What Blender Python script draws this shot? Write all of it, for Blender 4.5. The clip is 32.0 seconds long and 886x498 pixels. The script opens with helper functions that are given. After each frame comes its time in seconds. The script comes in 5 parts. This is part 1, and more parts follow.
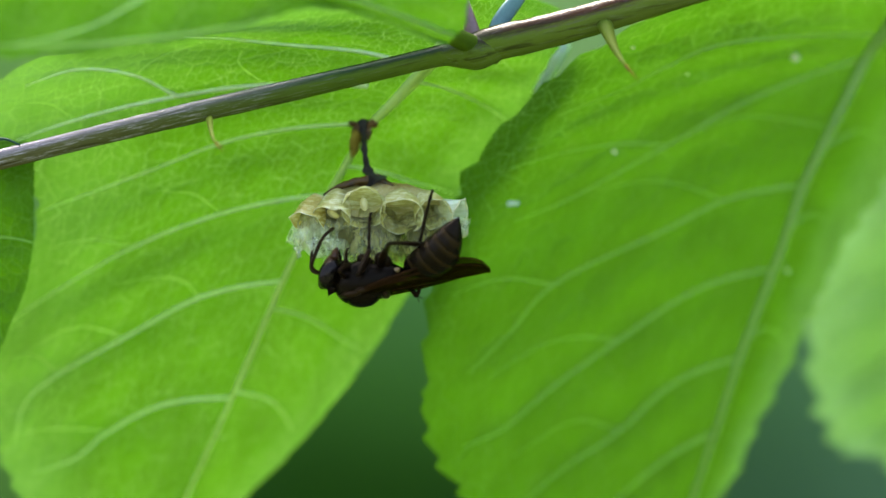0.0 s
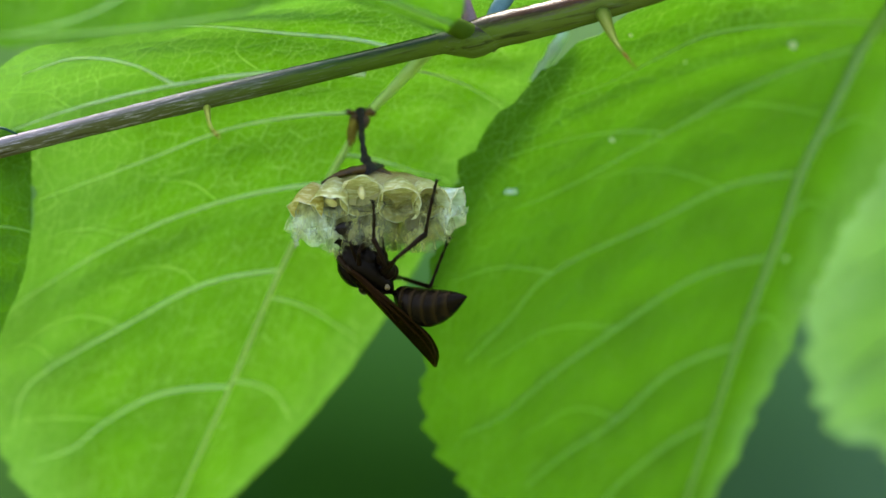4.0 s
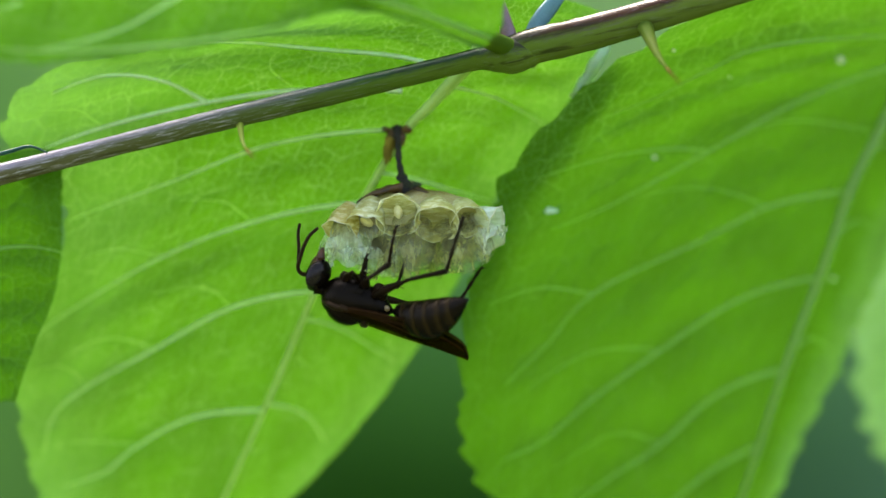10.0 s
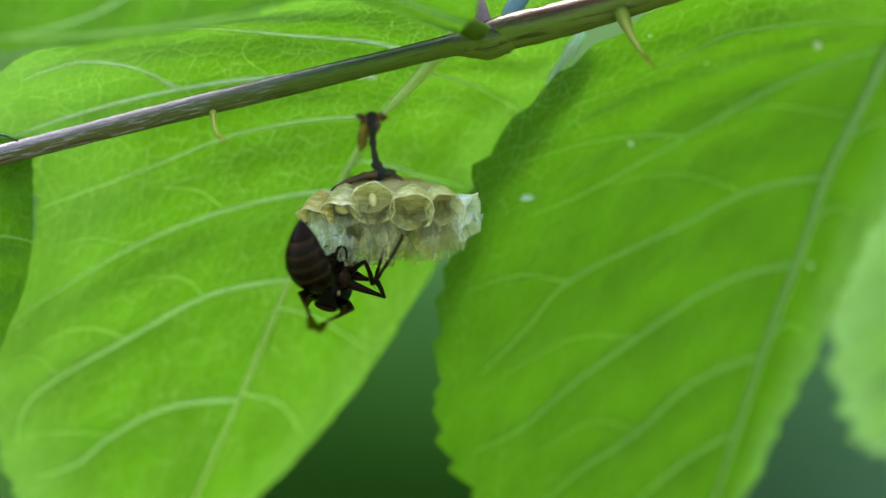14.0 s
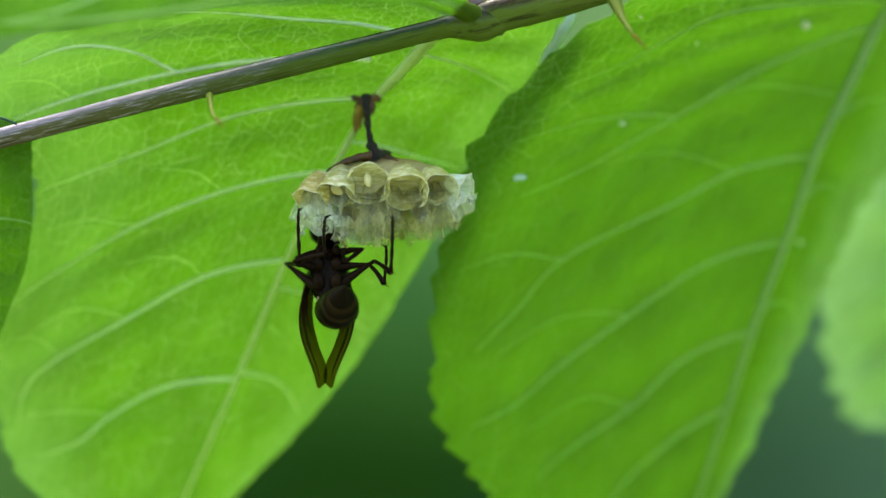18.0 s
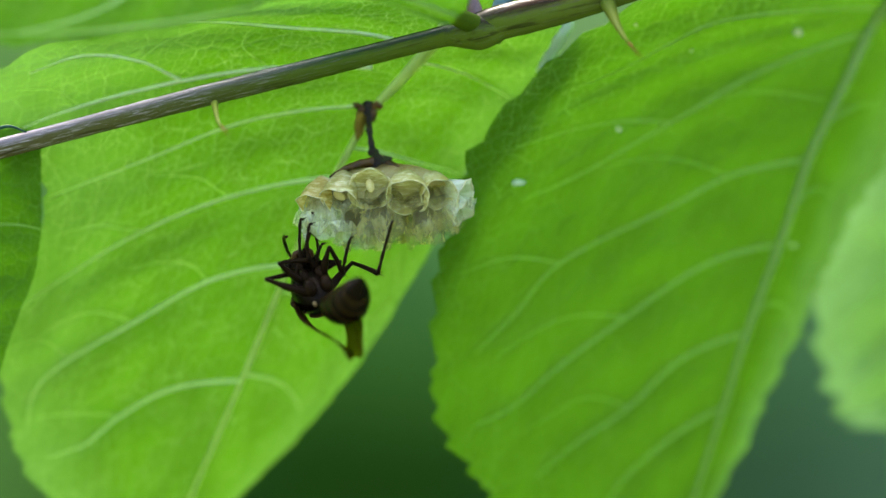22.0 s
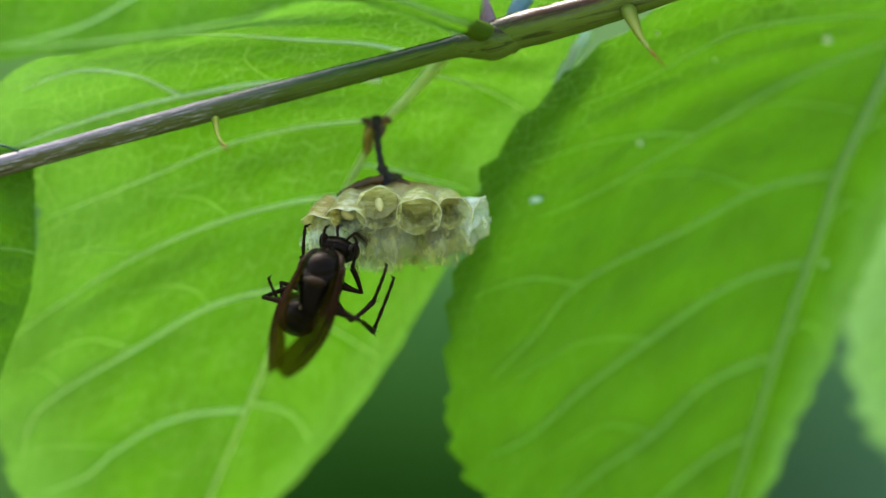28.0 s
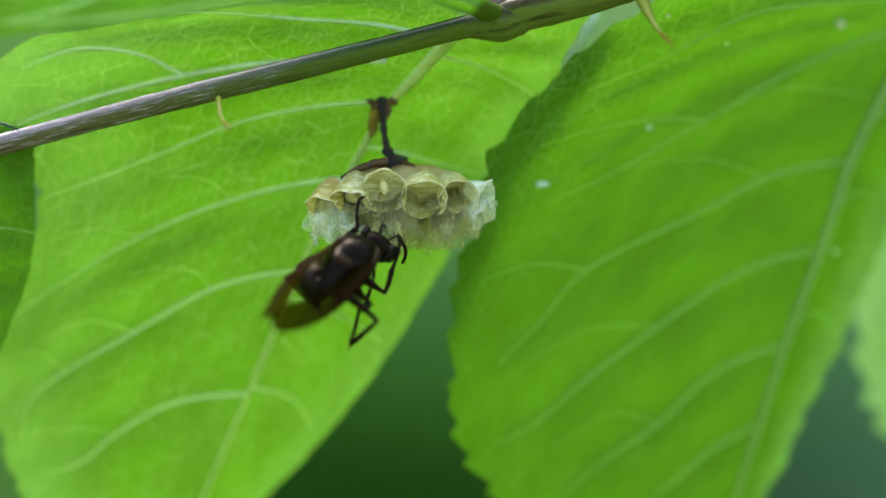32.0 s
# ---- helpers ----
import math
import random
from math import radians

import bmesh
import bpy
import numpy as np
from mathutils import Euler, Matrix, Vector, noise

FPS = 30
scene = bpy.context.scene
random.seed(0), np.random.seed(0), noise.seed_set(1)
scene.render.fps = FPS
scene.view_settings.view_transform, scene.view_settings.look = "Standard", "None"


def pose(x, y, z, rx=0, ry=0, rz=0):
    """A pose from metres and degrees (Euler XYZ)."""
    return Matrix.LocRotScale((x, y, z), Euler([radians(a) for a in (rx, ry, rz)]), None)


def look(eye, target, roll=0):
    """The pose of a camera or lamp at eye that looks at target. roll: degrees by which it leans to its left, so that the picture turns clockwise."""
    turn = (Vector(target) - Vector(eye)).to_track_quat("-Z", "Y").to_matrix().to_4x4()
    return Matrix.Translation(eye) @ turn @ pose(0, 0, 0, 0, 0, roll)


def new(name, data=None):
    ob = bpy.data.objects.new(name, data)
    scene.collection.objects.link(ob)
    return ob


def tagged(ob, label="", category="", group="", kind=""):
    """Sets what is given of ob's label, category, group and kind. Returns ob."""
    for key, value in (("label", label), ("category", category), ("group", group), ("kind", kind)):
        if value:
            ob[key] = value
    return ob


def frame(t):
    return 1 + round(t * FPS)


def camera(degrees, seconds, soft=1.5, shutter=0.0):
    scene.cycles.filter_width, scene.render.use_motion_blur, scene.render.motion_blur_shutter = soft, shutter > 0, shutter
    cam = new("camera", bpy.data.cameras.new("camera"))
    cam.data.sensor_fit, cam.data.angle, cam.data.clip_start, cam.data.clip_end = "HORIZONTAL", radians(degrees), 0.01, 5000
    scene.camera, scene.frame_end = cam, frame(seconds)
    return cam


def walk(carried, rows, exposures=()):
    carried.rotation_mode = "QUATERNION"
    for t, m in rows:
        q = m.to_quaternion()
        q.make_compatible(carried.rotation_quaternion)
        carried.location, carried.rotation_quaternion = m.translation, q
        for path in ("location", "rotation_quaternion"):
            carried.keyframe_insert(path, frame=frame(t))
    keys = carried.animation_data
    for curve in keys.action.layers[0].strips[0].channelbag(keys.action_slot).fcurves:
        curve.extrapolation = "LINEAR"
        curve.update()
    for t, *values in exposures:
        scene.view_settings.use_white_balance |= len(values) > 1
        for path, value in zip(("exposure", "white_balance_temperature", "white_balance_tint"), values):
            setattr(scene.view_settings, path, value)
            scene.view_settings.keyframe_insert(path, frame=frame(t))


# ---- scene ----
cam = camera(30.0, 32.0, soft=1.4)
cam.data.dof.use_dof = True
cam.data.dof.aperture_fstop = 6.3
# the lens hunts for focus once: it slips back to the broad leaf and returns
focus = new("focus_point")
focus.empty_display_size = 0.002
cam.data.dof.focus_object = focus
walk(focus, [(t, pose(0, 0.001 * y, 0)) for t, y in (
    (0, -1.2), (25.3, -1.2), (26.2, 11.0), (26.5, 11.5), (26.8, 11.0), (27.0, 9.5), (27.2, 6.5), (27.4, 3.5), (27.6, 1.0), (27.8, -2.0), (28.0, -3.2), (30.0, -3.4), (31.0, -1.7), (32.0, -1.6))])
walk(cam, [
    (0, pose(0, -0.18660, 0, 90.000, 0.000, 0.000)),
    (0.5, pose(0, -0.18652, 0, 90.032, 0.047, -0.202)),
    (1, pose(0, -0.18639, 0, 90.146, 0.077, -0.405)),
    (1.5, pose(0, -0.18648, 0, 90.260, 0.088, -0.606)),
    (2, pose(0, -0.18643, 0, 90.279, 0.137, -0.592)),
    (2.5, pose(0, -0.18663, 0, 90.245, 0.031, -0.272)),
    (3, pose(0, -0.18641, 0, 90.114, 0.025, -0.079)),
    (3.5, pose(0, -0.18652, 0, 89.867, 0.074, -0.075)),
    (5.5, pose(0, -0.18654, 0, 88.709, 0.200, -0.023)),
    (6, pose(0, -0.18646, 0, 88.472, 0.171, -0.003)),
    (6.5, pose(0, -0.18621, 0, 89.008, 0.138, 0.027)),
    (7, pose(0, -0.18556, 0, 89.612, 0.099, 0.101)),
    (7.5, pose(0, -0.18483, 0, 90.025, 0.109, 0.232)),
    (8, pose(0, -0.18421, 0, 90.285, 0.104, 0.391)),
    (8.5, pose(0, -0.18392, 0, 90.336, 0.123, 0.583)),
    (9, pose(0, -0.18329, 0, 90.316, 0.057, 0.795)),
    (9.5, pose(0, -0.18261, 0, 90.315, 0.188, 1.037)),
    (10, pose(0, -0.18192, 0, 90.302, 0.146, 1.256)),
    (10.5, pose(0, -0.18144, 0, 90.260, 0.154, 1.455)),
    (11, pose(0, -0.18054, 0, 90.146, 0.223, 1.510)),
    (11.5, pose(0, -0.18150, 0, 89.987, 0.204, 1.377)),
    (12, pose(0, -0.18102, 0, 90.053, 0.153, 1.140)),
    (12.5, pose(0, -0.18100, 0, 90.143, 0.136, 0.927)),
    (13, pose(0, -0.18074, 0, 89.905, 0.192, 0.720)),
    (13.5, pose(0, -0.18058, 0, 89.877, 0.279, 0.510)),
    (15.5, pose(0, -0.18030, 0, 89.818, 0.487, 0.353)),
    (16, pose(0, -0.18045, 0, 89.412, 0.557, 0.363)),
    (16.5, pose(0, -0.18072, 0, 89.018, 0.643, 0.380)),
    (17, pose(0, -0.18068, 0, 88.938, 0.675, 0.384)),
    (17.5, pose(0, -0.18176, 0, 89.115, 0.668, 0.284)),
    (18, pose(0, -0.18311, 0, 89.166, 0.711, 0.216)),
    (18.5, pose(0, -0.18471, 0, 89.013, 0.719, 0.116)),
    (19, pose(0, -0.18625, 0, 88.861, 0.714, 0.027)),
    (19.5, pose(0, -0.18704, 0, 88.744, 0.777, -0.001)),
    (20, pose(0, -0.18714, 0, 88.656, 0.823, 0.031)),
    (20.5, pose(0, -0.18735, 0, 88.675, 0.882, 0.082)),
    (21, pose(0, -0.18744, 0, 88.799, 0.791, 0.113)),
    (21.5, pose(0, -0.18718, 0, 89.025, 0.820, 0.160)),
    (22, pose(0, -0.18723, 0, 89.314, 0.913, 0.222)),
    (22.5, pose(0, -0.18700, 0, 89.630, 1.005, 0.278)),
    (23, pose(0, -0.18712, 0, 89.919, 1.128, 0.336)),
    (23.5, pose(0, -0.18675, 0, 90.100, 1.172, 0.357)),
    (24, pose(0, -0.18661, 0, 90.031, 1.238, 0.348)),
    (24.5, pose(0, -0.18663, 0, 89.921, 1.227, 0.252)),
    (26.5, pose(0, -0.18486, 0, 89.670, 1.405, 0.069)),
    (27, pose(0, -0.18207, 0, 89.806, 1.362, 0.310)),
    (27.5, pose(0, -0.17931, 0, 89.958, 1.326, 0.559)),
    (28, pose(0, -0.17783, 0, 90.028, 1.393, 0.704)),
    (28.5, pose(0, -0.17736, 0, 90.012, 1.500, 0.764)),
    (29, pose(0, -0.17766, 0, 89.838, 1.616, 0.807)),
    (29.5, pose(0, -0.17657, 0, 89.393, 1.876, 0.934)),
    (30, pose(0, -0.17546, 0, 89.311, 2.063, 1.024)),
    (30.5, pose(0, -0.17557, 0, 89.639, 1.917, 1.044)),
    (31, pose(0, -0.17565, 0, 89.599, 1.533, 0.996)),
    (31.5, pose(0, -0.17471, 0, 89.551, 1.124, 0.942)),
    (32, pose(0, -0.17513, 0, 89.480, 0.830, 0.897)),
])

# ---- light: bright hazy daylight from above and behind the leaves ----
world = bpy.data.worlds.new("sky")
scene.world = world
world.use_nodes = True
wn = world.node_tree
sky = wn.nodes.new("ShaderNodeTexSky")
sky.sky_type = "NISHITA"
sky.sun_disc = False
sky.sun_elevation = radians(58)
sky.sun_rotation = radians(-25)
sky.dust_density = 6.0
sky.ozone_density = 0.6
wn.links.new(sky.outputs[0], wn.nodes["Background"].inputs[0])
wn.nodes["Background"].inputs[1].default_value = 0.15
sun = new("sun", bpy.data.lights.new("sun", "SUN"))
sun.data.energy = 0.8
sun.data.angle = radians(30)
sun.data.color = (1.0, 0.95, 0.86)
sun.matrix_world = look((-0.25, 0.55, 1.0), (0, 0, 0))
scene.view_settings.exposure = 3.14

MM = 0.001


# ---- node helpers ----
def material(name):
    m = bpy.data.materials.new(name)
    m.use_nodes = True
    nt = m.node_tree
    bsdf = nt.nodes["Principled BSDF"]
    return m, nt, bsdf


def node(nt, kind, **inputs):
    n = nt.nodes.new(kind)
    for key, value in inputs.items():
        n.inputs[key.replace("_", " ")].default_value = value
    return n


def coords(nt, which="Object", scale=1000.0):
    tc = nt.nodes.new("ShaderNodeTexCoord")
    mp = nt.nodes.new("ShaderNodeMapping")
    mp.inputs["Scale"].default_value = (scale, scale, scale)
    nt.links.new(tc.outputs[which], mp.inputs["Vector"])
    return mp.outputs["Vector"]


def ramp(nt, source, stops):
    r = nt.nodes.new("ShaderNodeValToRGB")
    el = r.color_ramp.elements
    while len(el) < len(stops):
        el.new(0.5)
    for e, (p, c) in zip(el, stops):
        e.position = p
        e.color = (*c, 1) if len(c) == 3 else c
    nt.links.new(source, r.inputs[0])
    return r.outputs[0]


def mix(nt, a, b, factor, blend="MIX"):
    n = nt.nodes.new("ShaderNodeMix")
    n.data_type = "RGBA"
    n.blend_type = blend
    for socket, value in ((n.inputs[6], a), (n.inputs[7], b), (n.inputs[0], factor)):
        if hasattr(value, "is_linked"):
            nt.links.new(value, socket)
        elif isinstance(value, tuple):
            socket.default_value = (*value, 1)
        else:
            socket.default_value = value
    return n.outputs[2]


def grain(nt, vec, scale, detail=4.0, rough=0.6, distortion=0.0):
    n = node(nt, "ShaderNodeTexNoise", Scale=scale, Detail=detail, Roughness=rough, Distortion=distortion)
    nt.links.new(vec, n.inputs["Vector"])
    return n.outputs[0]


def bump(nt, bsdf, height, strength, distance):
    b = node(nt, "ShaderNodeBump", Strength=strength, Distance=distance)
    nt.links.new(height, b.inputs["Height"])
    nt.links.new(b.outputs[0], bsdf.inputs["Normal"])
    return b.outputs[0]


def see_through(nt, bsdf, colour, share):
    """Light that comes through a thin sheet: part of it is translucent."""
    t = nt.nodes.new("ShaderNodeBsdfTranslucent")
    nt.links.new(colour, t.inputs[0])
    ms = nt.nodes.new("ShaderNodeMixShader")
    ms.inputs[0].default_value = share
    nt.links.new(bsdf.outputs[0], ms.inputs[1])
    nt.links.new(t.outputs[0], ms.inputs[2])
    nt.links.new(ms.outputs[0], nt.nodes["Material Output"].inputs[0])
    return t


# ---- materials ----
def leaf_material(name, face, through_light, vein_light, share=0.55, margin=1.0, net_light=0.62, quilt=0.32):
    """The underside of a leaf: a net of veins at three sizes, proud of the puckered fields between them."""
    m, nt, bsdf = material(name)
    uv = coords(nt, "UV", 1.0)
    soft = grain(nt, uv, 0.14, 4)
    fine = grain(nt, uv, 1.6, 5, 0.7)
    warp = node(nt, "ShaderNodeTexNoise", Scale=0.5, Detail=2.0)
    nt.links.new(uv, warp.inputs["Vector"])
    moved = nt.nodes.new("ShaderNodeVectorMath")
    moved.operation = "MULTIPLY_ADD"
    moved.inputs[1].default_value = (0.6, 0.6, 0)
    nt.links.new(warp.outputs[1], moved.inputs[0])
    nt.links.new(uv, moved.inputs[2])
    drawn = nt.nodes.new("ShaderNodeMapping")
    drawn.inputs["Scale"].default_value = (0.62, 1, 1)
    nt.links.new(moved.outputs[0], drawn.inputs["Vector"])

    def net(scale, uneven=0.85):
        v = nt.nodes.new("ShaderNodeTexVoronoi")
        v.voronoi_dimensions = "2D"
        v.feature = "DISTANCE_TO_EDGE"
        v.inputs["Scale"].default_value = scale
        v.inputs["Randomness"].default_value = uneven
        nt.links.new(drawn.outputs[0], v.inputs["Vector"])
        return v.outputs["Distance"]

    def ridge(field, width, top):
        return ramp(nt, field, [(0.0, (top, top, top)), (width * 0.45, (0.55 * top,) * 3), (width, (0, 0, 0))])
    ladder, mesh_, areole = net(0.36, 0.75), net(0.92), net(2.3)
    lines = mix(nt, ridge(ladder, 0.024, 0.9), ridge(mesh_, 0.062, 0.75), 1.0, "ADD")
    lines = mix(nt, lines, ridge(areole, 0.11, 0.38), 1.0, "ADD")
    lines = mix(nt, (0, 0, 0), lines, ramp(nt, grain(nt, uv, 0.22, 3), [(0.34, (0.35, 0.35, 0.35)), (0.62, (1, 1, 1))]))
    specks = ramp(nt, grain(nt, uv, 3.2, 2, 0.5), [(0.64, (0, 0, 0)), (0.74, (1, 1, 1))])
    # paler margin, with a whitish sky sheen painted into the same colour
    edge = nt.nodes.new("ShaderNodeAttribute")
    edge.attribute_name = "edge"
    pale_sheen = mix(nt, (0, 0, 0), ramp(nt, edge.outputs["Fac"], [(0.48, (0, 0, 0)), (1.0, (margin, margin, margin))]), ramp(nt, soft, [(0.3, (0.6, 0.6, 0.6)), (0.6, (1, 1, 1))]))
    # brighter light on the leaf base, painted as a gain; also strengthens the net
    base_light = nt.nodes.new("ShaderNodeAttribute")
    base_light.attribute_name = "base_light"
    shown = mix(nt, (net_light,) * 3, (1, 1, 1), pale_sheen)
    shown = mix(nt, shown, (1.2, 1.2, 1.2), ramp(nt, base_light.outputs["Fac"], [(0.0, (0, 0, 0)), (0.45, (0.8, 0.8, 0.8))]))
    shown_lines = mix(nt, (0, 0, 0), lines, shown)
    tone = ramp(nt, soft, [(0.3, tuple(0.78 * c for c in through_light)), (0.7, tuple(1.16 * c for c in through_light))])
    tone = mix(nt, tone, tuple(0.74 * c for c in through_light), ramp(nt, fine, [(0.42, (0, 0, 0)), (0.8, (0.5, 0.5, 0.5))]))
    tone = mix(nt, tone, vein_light, shown_lines)
    tone = mix(nt, tone, vein_light, mix(nt, (0, 0, 0), specks, 0.30))
    tone = mix(nt, tone, tuple(1.5 * c + 0.006 for c in through_light), mix(nt, (0, 0, 0), pale_sheen, 0.8))
    skin = ramp(nt, soft, [(0.3, tuple(0.80 * c for c in face)), (0.7, tuple(1.12 * c for c in face))])
    skin = mix(nt, skin, (face[0] * 2.0 + 0.06, face[1] * 1.38 + 0.06, face[2] * 3 + 0.09), pale_sheen)
    pale = (face[0] * 2.4 + 0.09, face[1] * 1.7 + 0.12, face[2] * 3 + 0.09)
    skin = mix(nt, skin, pale, shown_lines)
    skin = mix(nt, skin, pale, mix(nt, (0, 0, 0), specks, 0.35))
    skin = mix(nt, skin, (1.45, 1.42, 1.3), base_light.outputs["Fac"], "MULTIPLY")
    tone = mix(nt, tone, (1.7, 1.62, 1.4), base_light.outputs["Fac"], "MULTIPLY")
    nt.links.new(skin, bsdf.inputs["Base Color"])
    bsdf.inputs["Roughness"].default_value = 0.42
    bsdf.inputs["Specular IOR Level"].default_value = 0.04
    relief = mix(nt, ridge(ladder, 0.20, 0.8), ridge(mesh_, 0.26, 0.6), 1.0, "ADD")
    relief = mix(nt, relief, grain(nt, uv, 0.45, 3, 0.55), 0.35)
    dent = bump(nt, bsdf, relief, quilt, 0.00055)
    glow = see_through(nt, bsdf, tone, share)
    nt.links.new(dent, glow.inputs["Normal"])
    return m


def plain(name, colours, rough=0.5, scale=0.4, bumpy=0.3, metal=0.0, gloss=0.5, share=0.0, through_light=None, depth=0.0001, sheen=(1, 1, 1)):
    """Two tones mottled at two scales, in object millimetres."""
    m, nt, bsdf = material(name)
    v = coords(nt)
    big, tiny = grain(nt, v, scale, 4), grain(nt, v, scale * 9, 4, 0.7)
    c = ramp(nt, big, [(0.3, colours[0]), (0.7, colours[1])])
    c = mix(nt, c, tuple(0.6 * x for x in colours[0]), ramp(nt, tiny, [(0.45, (0, 0, 0)), (0.8, (0.55, 0.55, 0.55))]))
    nt.links.new(c, bsdf.inputs["Base Color"])
    r = nt.nodes.new("ShaderNodeMapRange")
    r.inputs["To Min"].default_value, r.inputs["To Max"].default_value = rough * 0.8, min(1.0, rough * 1.25)
    nt.links.new(tiny, r.inputs["Value"])
    nt.links.new(r.outputs[0], bsdf.inputs["Roughness"])
    bsdf.inputs["Metallic"].default_value = metal
    bsdf.inputs["Specular IOR Level"].default_value = gloss
    bsdf.inputs["Specular Tint"].default_value = (*sheen, 1)
    bump(nt, bsdf, tiny, bumpy, depth)
    if share:
        see_through(nt, bsdf, mix(nt, c, through_light or colours[1], 0.6), share)
    return m


LEAF = leaf_material("leaf_underside", (0.092, 0.248, 0.007), (0.020, 0.068, 0.0006), (0.080, 0.150, 0.034), net_light=0.50)
LEAF_PALE = leaf_material("leaf_underside_pale", (0.135, 0.290, 0.060), (0.028, 0.078, 0.008), (0.05, 0.11, 0.010))
LEAF_DEEP = leaf_material("leaf_underside_deep", (0.074, 0.209, 0.0055), (0.0141, 0.0498, 0.0007), (0.035, 0.08, 0.007), margin=0.6, net_light=0.24, quilt=0.50)
VEIN_PALE = plain("leaf_vein_pale", ((0.52, 0.68, 0.36), (0.62, 0.76, 0.46)), 0.45, 0.8, share=0.35, through_light=(0.6, 0.8, 0.36))
VEIN_FINE = plain("leaf_vein_fine", ((0.17, 0.34, 0.04), (0.22, 0.38, 0.07)), 0.55, 0.8, share=0.2, through_light=(0.3, 0.5, 0.1))
VEIN_DEEP = plain("leaf_vein_dull", ((0.105, 0.245, 0.018), (0.135, 0.275, 0.030)), 0.55, 0.8, share=0.2, through_light=(0.2, 0.4, 0.06))
MIDRIB_DEEP = plain("leaf_midrib_dull", ((0.098, 0.215, 0.020), (0.122, 0.240, 0.030)), 0.5, 0.5, share=0.15, through_light=(0.4, 0.6, 0.12))
VEIN = plain("leaf_vein", ((0.26, 0.44, 0.11), (0.34, 0.51, 0.17)), 0.55, 0.8, share=0.15, through_light=(0.45, 0.75, 0.2))
MIDRIB = plain("leaf_midrib", ((0.22, 0.36, 0.055), (0.28, 0.42, 0.085)), 0.5, 0.5, share=0.15, through_light=(0.6, 0.72, 0.16))
RIM = plain("leaf_rim", ((0.36, 0.50, 0.36), (0.50, 0.62, 0.50)), 0.4, 0.7, share=0.35, through_light=(0.6, 0.72, 0.5))
YOUNG = plain("young_leaf", ((0.055, 0.12, 0.12), (0.10, 0.19, 0.20)), 0.4, 0.6, gloss=0.2, share=0.3, through_light=(0.15, 0.3, 0.25))
STIPULE = plain("stipule", ((0.006, 0.028, 0.020), (0.016, 0.055, 0.042)), 0.35, 0.8, gloss=0.1)
SCAR = plain("leaf_scar", ((0.34, 0.40, 0.22), (0.46, 0.50, 0.34)), 0.6, 1.5)
SCAR_DARK = plain("leaf_scar_pit", ((0.20, 0.18, 0.08), (0.32, 0.28, 0.14)), 0.7, 2.0)
THORN = plain("thorn", ((0.050, 0.085, 0.009), (0.075, 0.105, 0.012)), 0.4, 0.6, gloss=0.02, share=0.25, through_light=(0.32, 0.34, 0.05))
THORN_TIP = plain("thorn_tip", ((0.042, 0.024, 0.002), (0.060, 0.036, 0.003)), 0.5, 0.8, gloss=0.01)
PETIOLE = plain("petiole", ((0.032, 0.062, 0.005), (0.046, 0.080, 0.007)), 0.8, 0.5, gloss=0.02, share=0.25, through_light=(0.3, 0.4, 0.06))
BUD = plain("bud", ((0.054, 0.024, 0.024), (0.096, 0.048, 0.042)), 0.45, 0.9)
RESIN = plain("resin", ((0.016, 0.008, 0.002), (0.085, 0.045, 0.007)), 0.3, 0.9, 0.6, gloss=0.2)
RESIN_STAIN = plain("resin_stain", ((0.08, 0.055, 0.006), (0.17, 0.14, 0.018)), 0.5, 0.7, 0.4, gloss=0.1)
PEDICEL = plain("pedicel", ((0.0030, 0.0022, 0.0016), (0.012, 0.0072, 0.0036)), 0.18, 1.6, 1.0, gloss=0.4, depth=0.0003)
CHITIN = plain("wasp_chitin", ((0.0014, 0.0010, 0.0006), (0.0036, 0.0022, 0.0011)), 0.24, 0.5, 0.3, gloss=0.05, sheen=(1, 0.8, 0.6))
CHITIN_BROWN = plain("wasp_brown", ((0.0052, 0.0030, 0.0014), (0.0145, 0.0078, 0.0029)), 0.34, 0.6, 0.35, gloss=0.07, sheen=(1, 0.75, 0.5))
FACE = plain("wasp_face", ((0.020, 0.0075, 0.0030), (0.052, 0.021, 0.007)), 0.36, 0.7, 0.3, gloss=0.16)
MARK = plain("wasp_mark", ((0.10, 0.062, 0.016), (0.15, 0.10, 0.028)), 0.45, 1.0, 0.2)
EYE = plain("wasp_eye", ((0.0022, 0.0018, 0.0020), (0.0060, 0.0040, 0.0036)), 0.18, 2.0, 0.1, gloss=0.14, sheen=(1, 0.85, 0.75))
LEG = plain("wasp_leg", ((0.0022, 0.0014, 0.0008), (0.011, 0.0058, 0.0023)), 0.34, 0.35, 0.3, gloss=0.045, sheen=(1, 0.75, 0.5))
EGG = plain("egg", ((0.56, 0.52, 0.24), (0.70, 0.66, 0.36)), 0.3, 1.0, 0.1, share=0.3, through_light=(0.8, 0.75, 0.5))


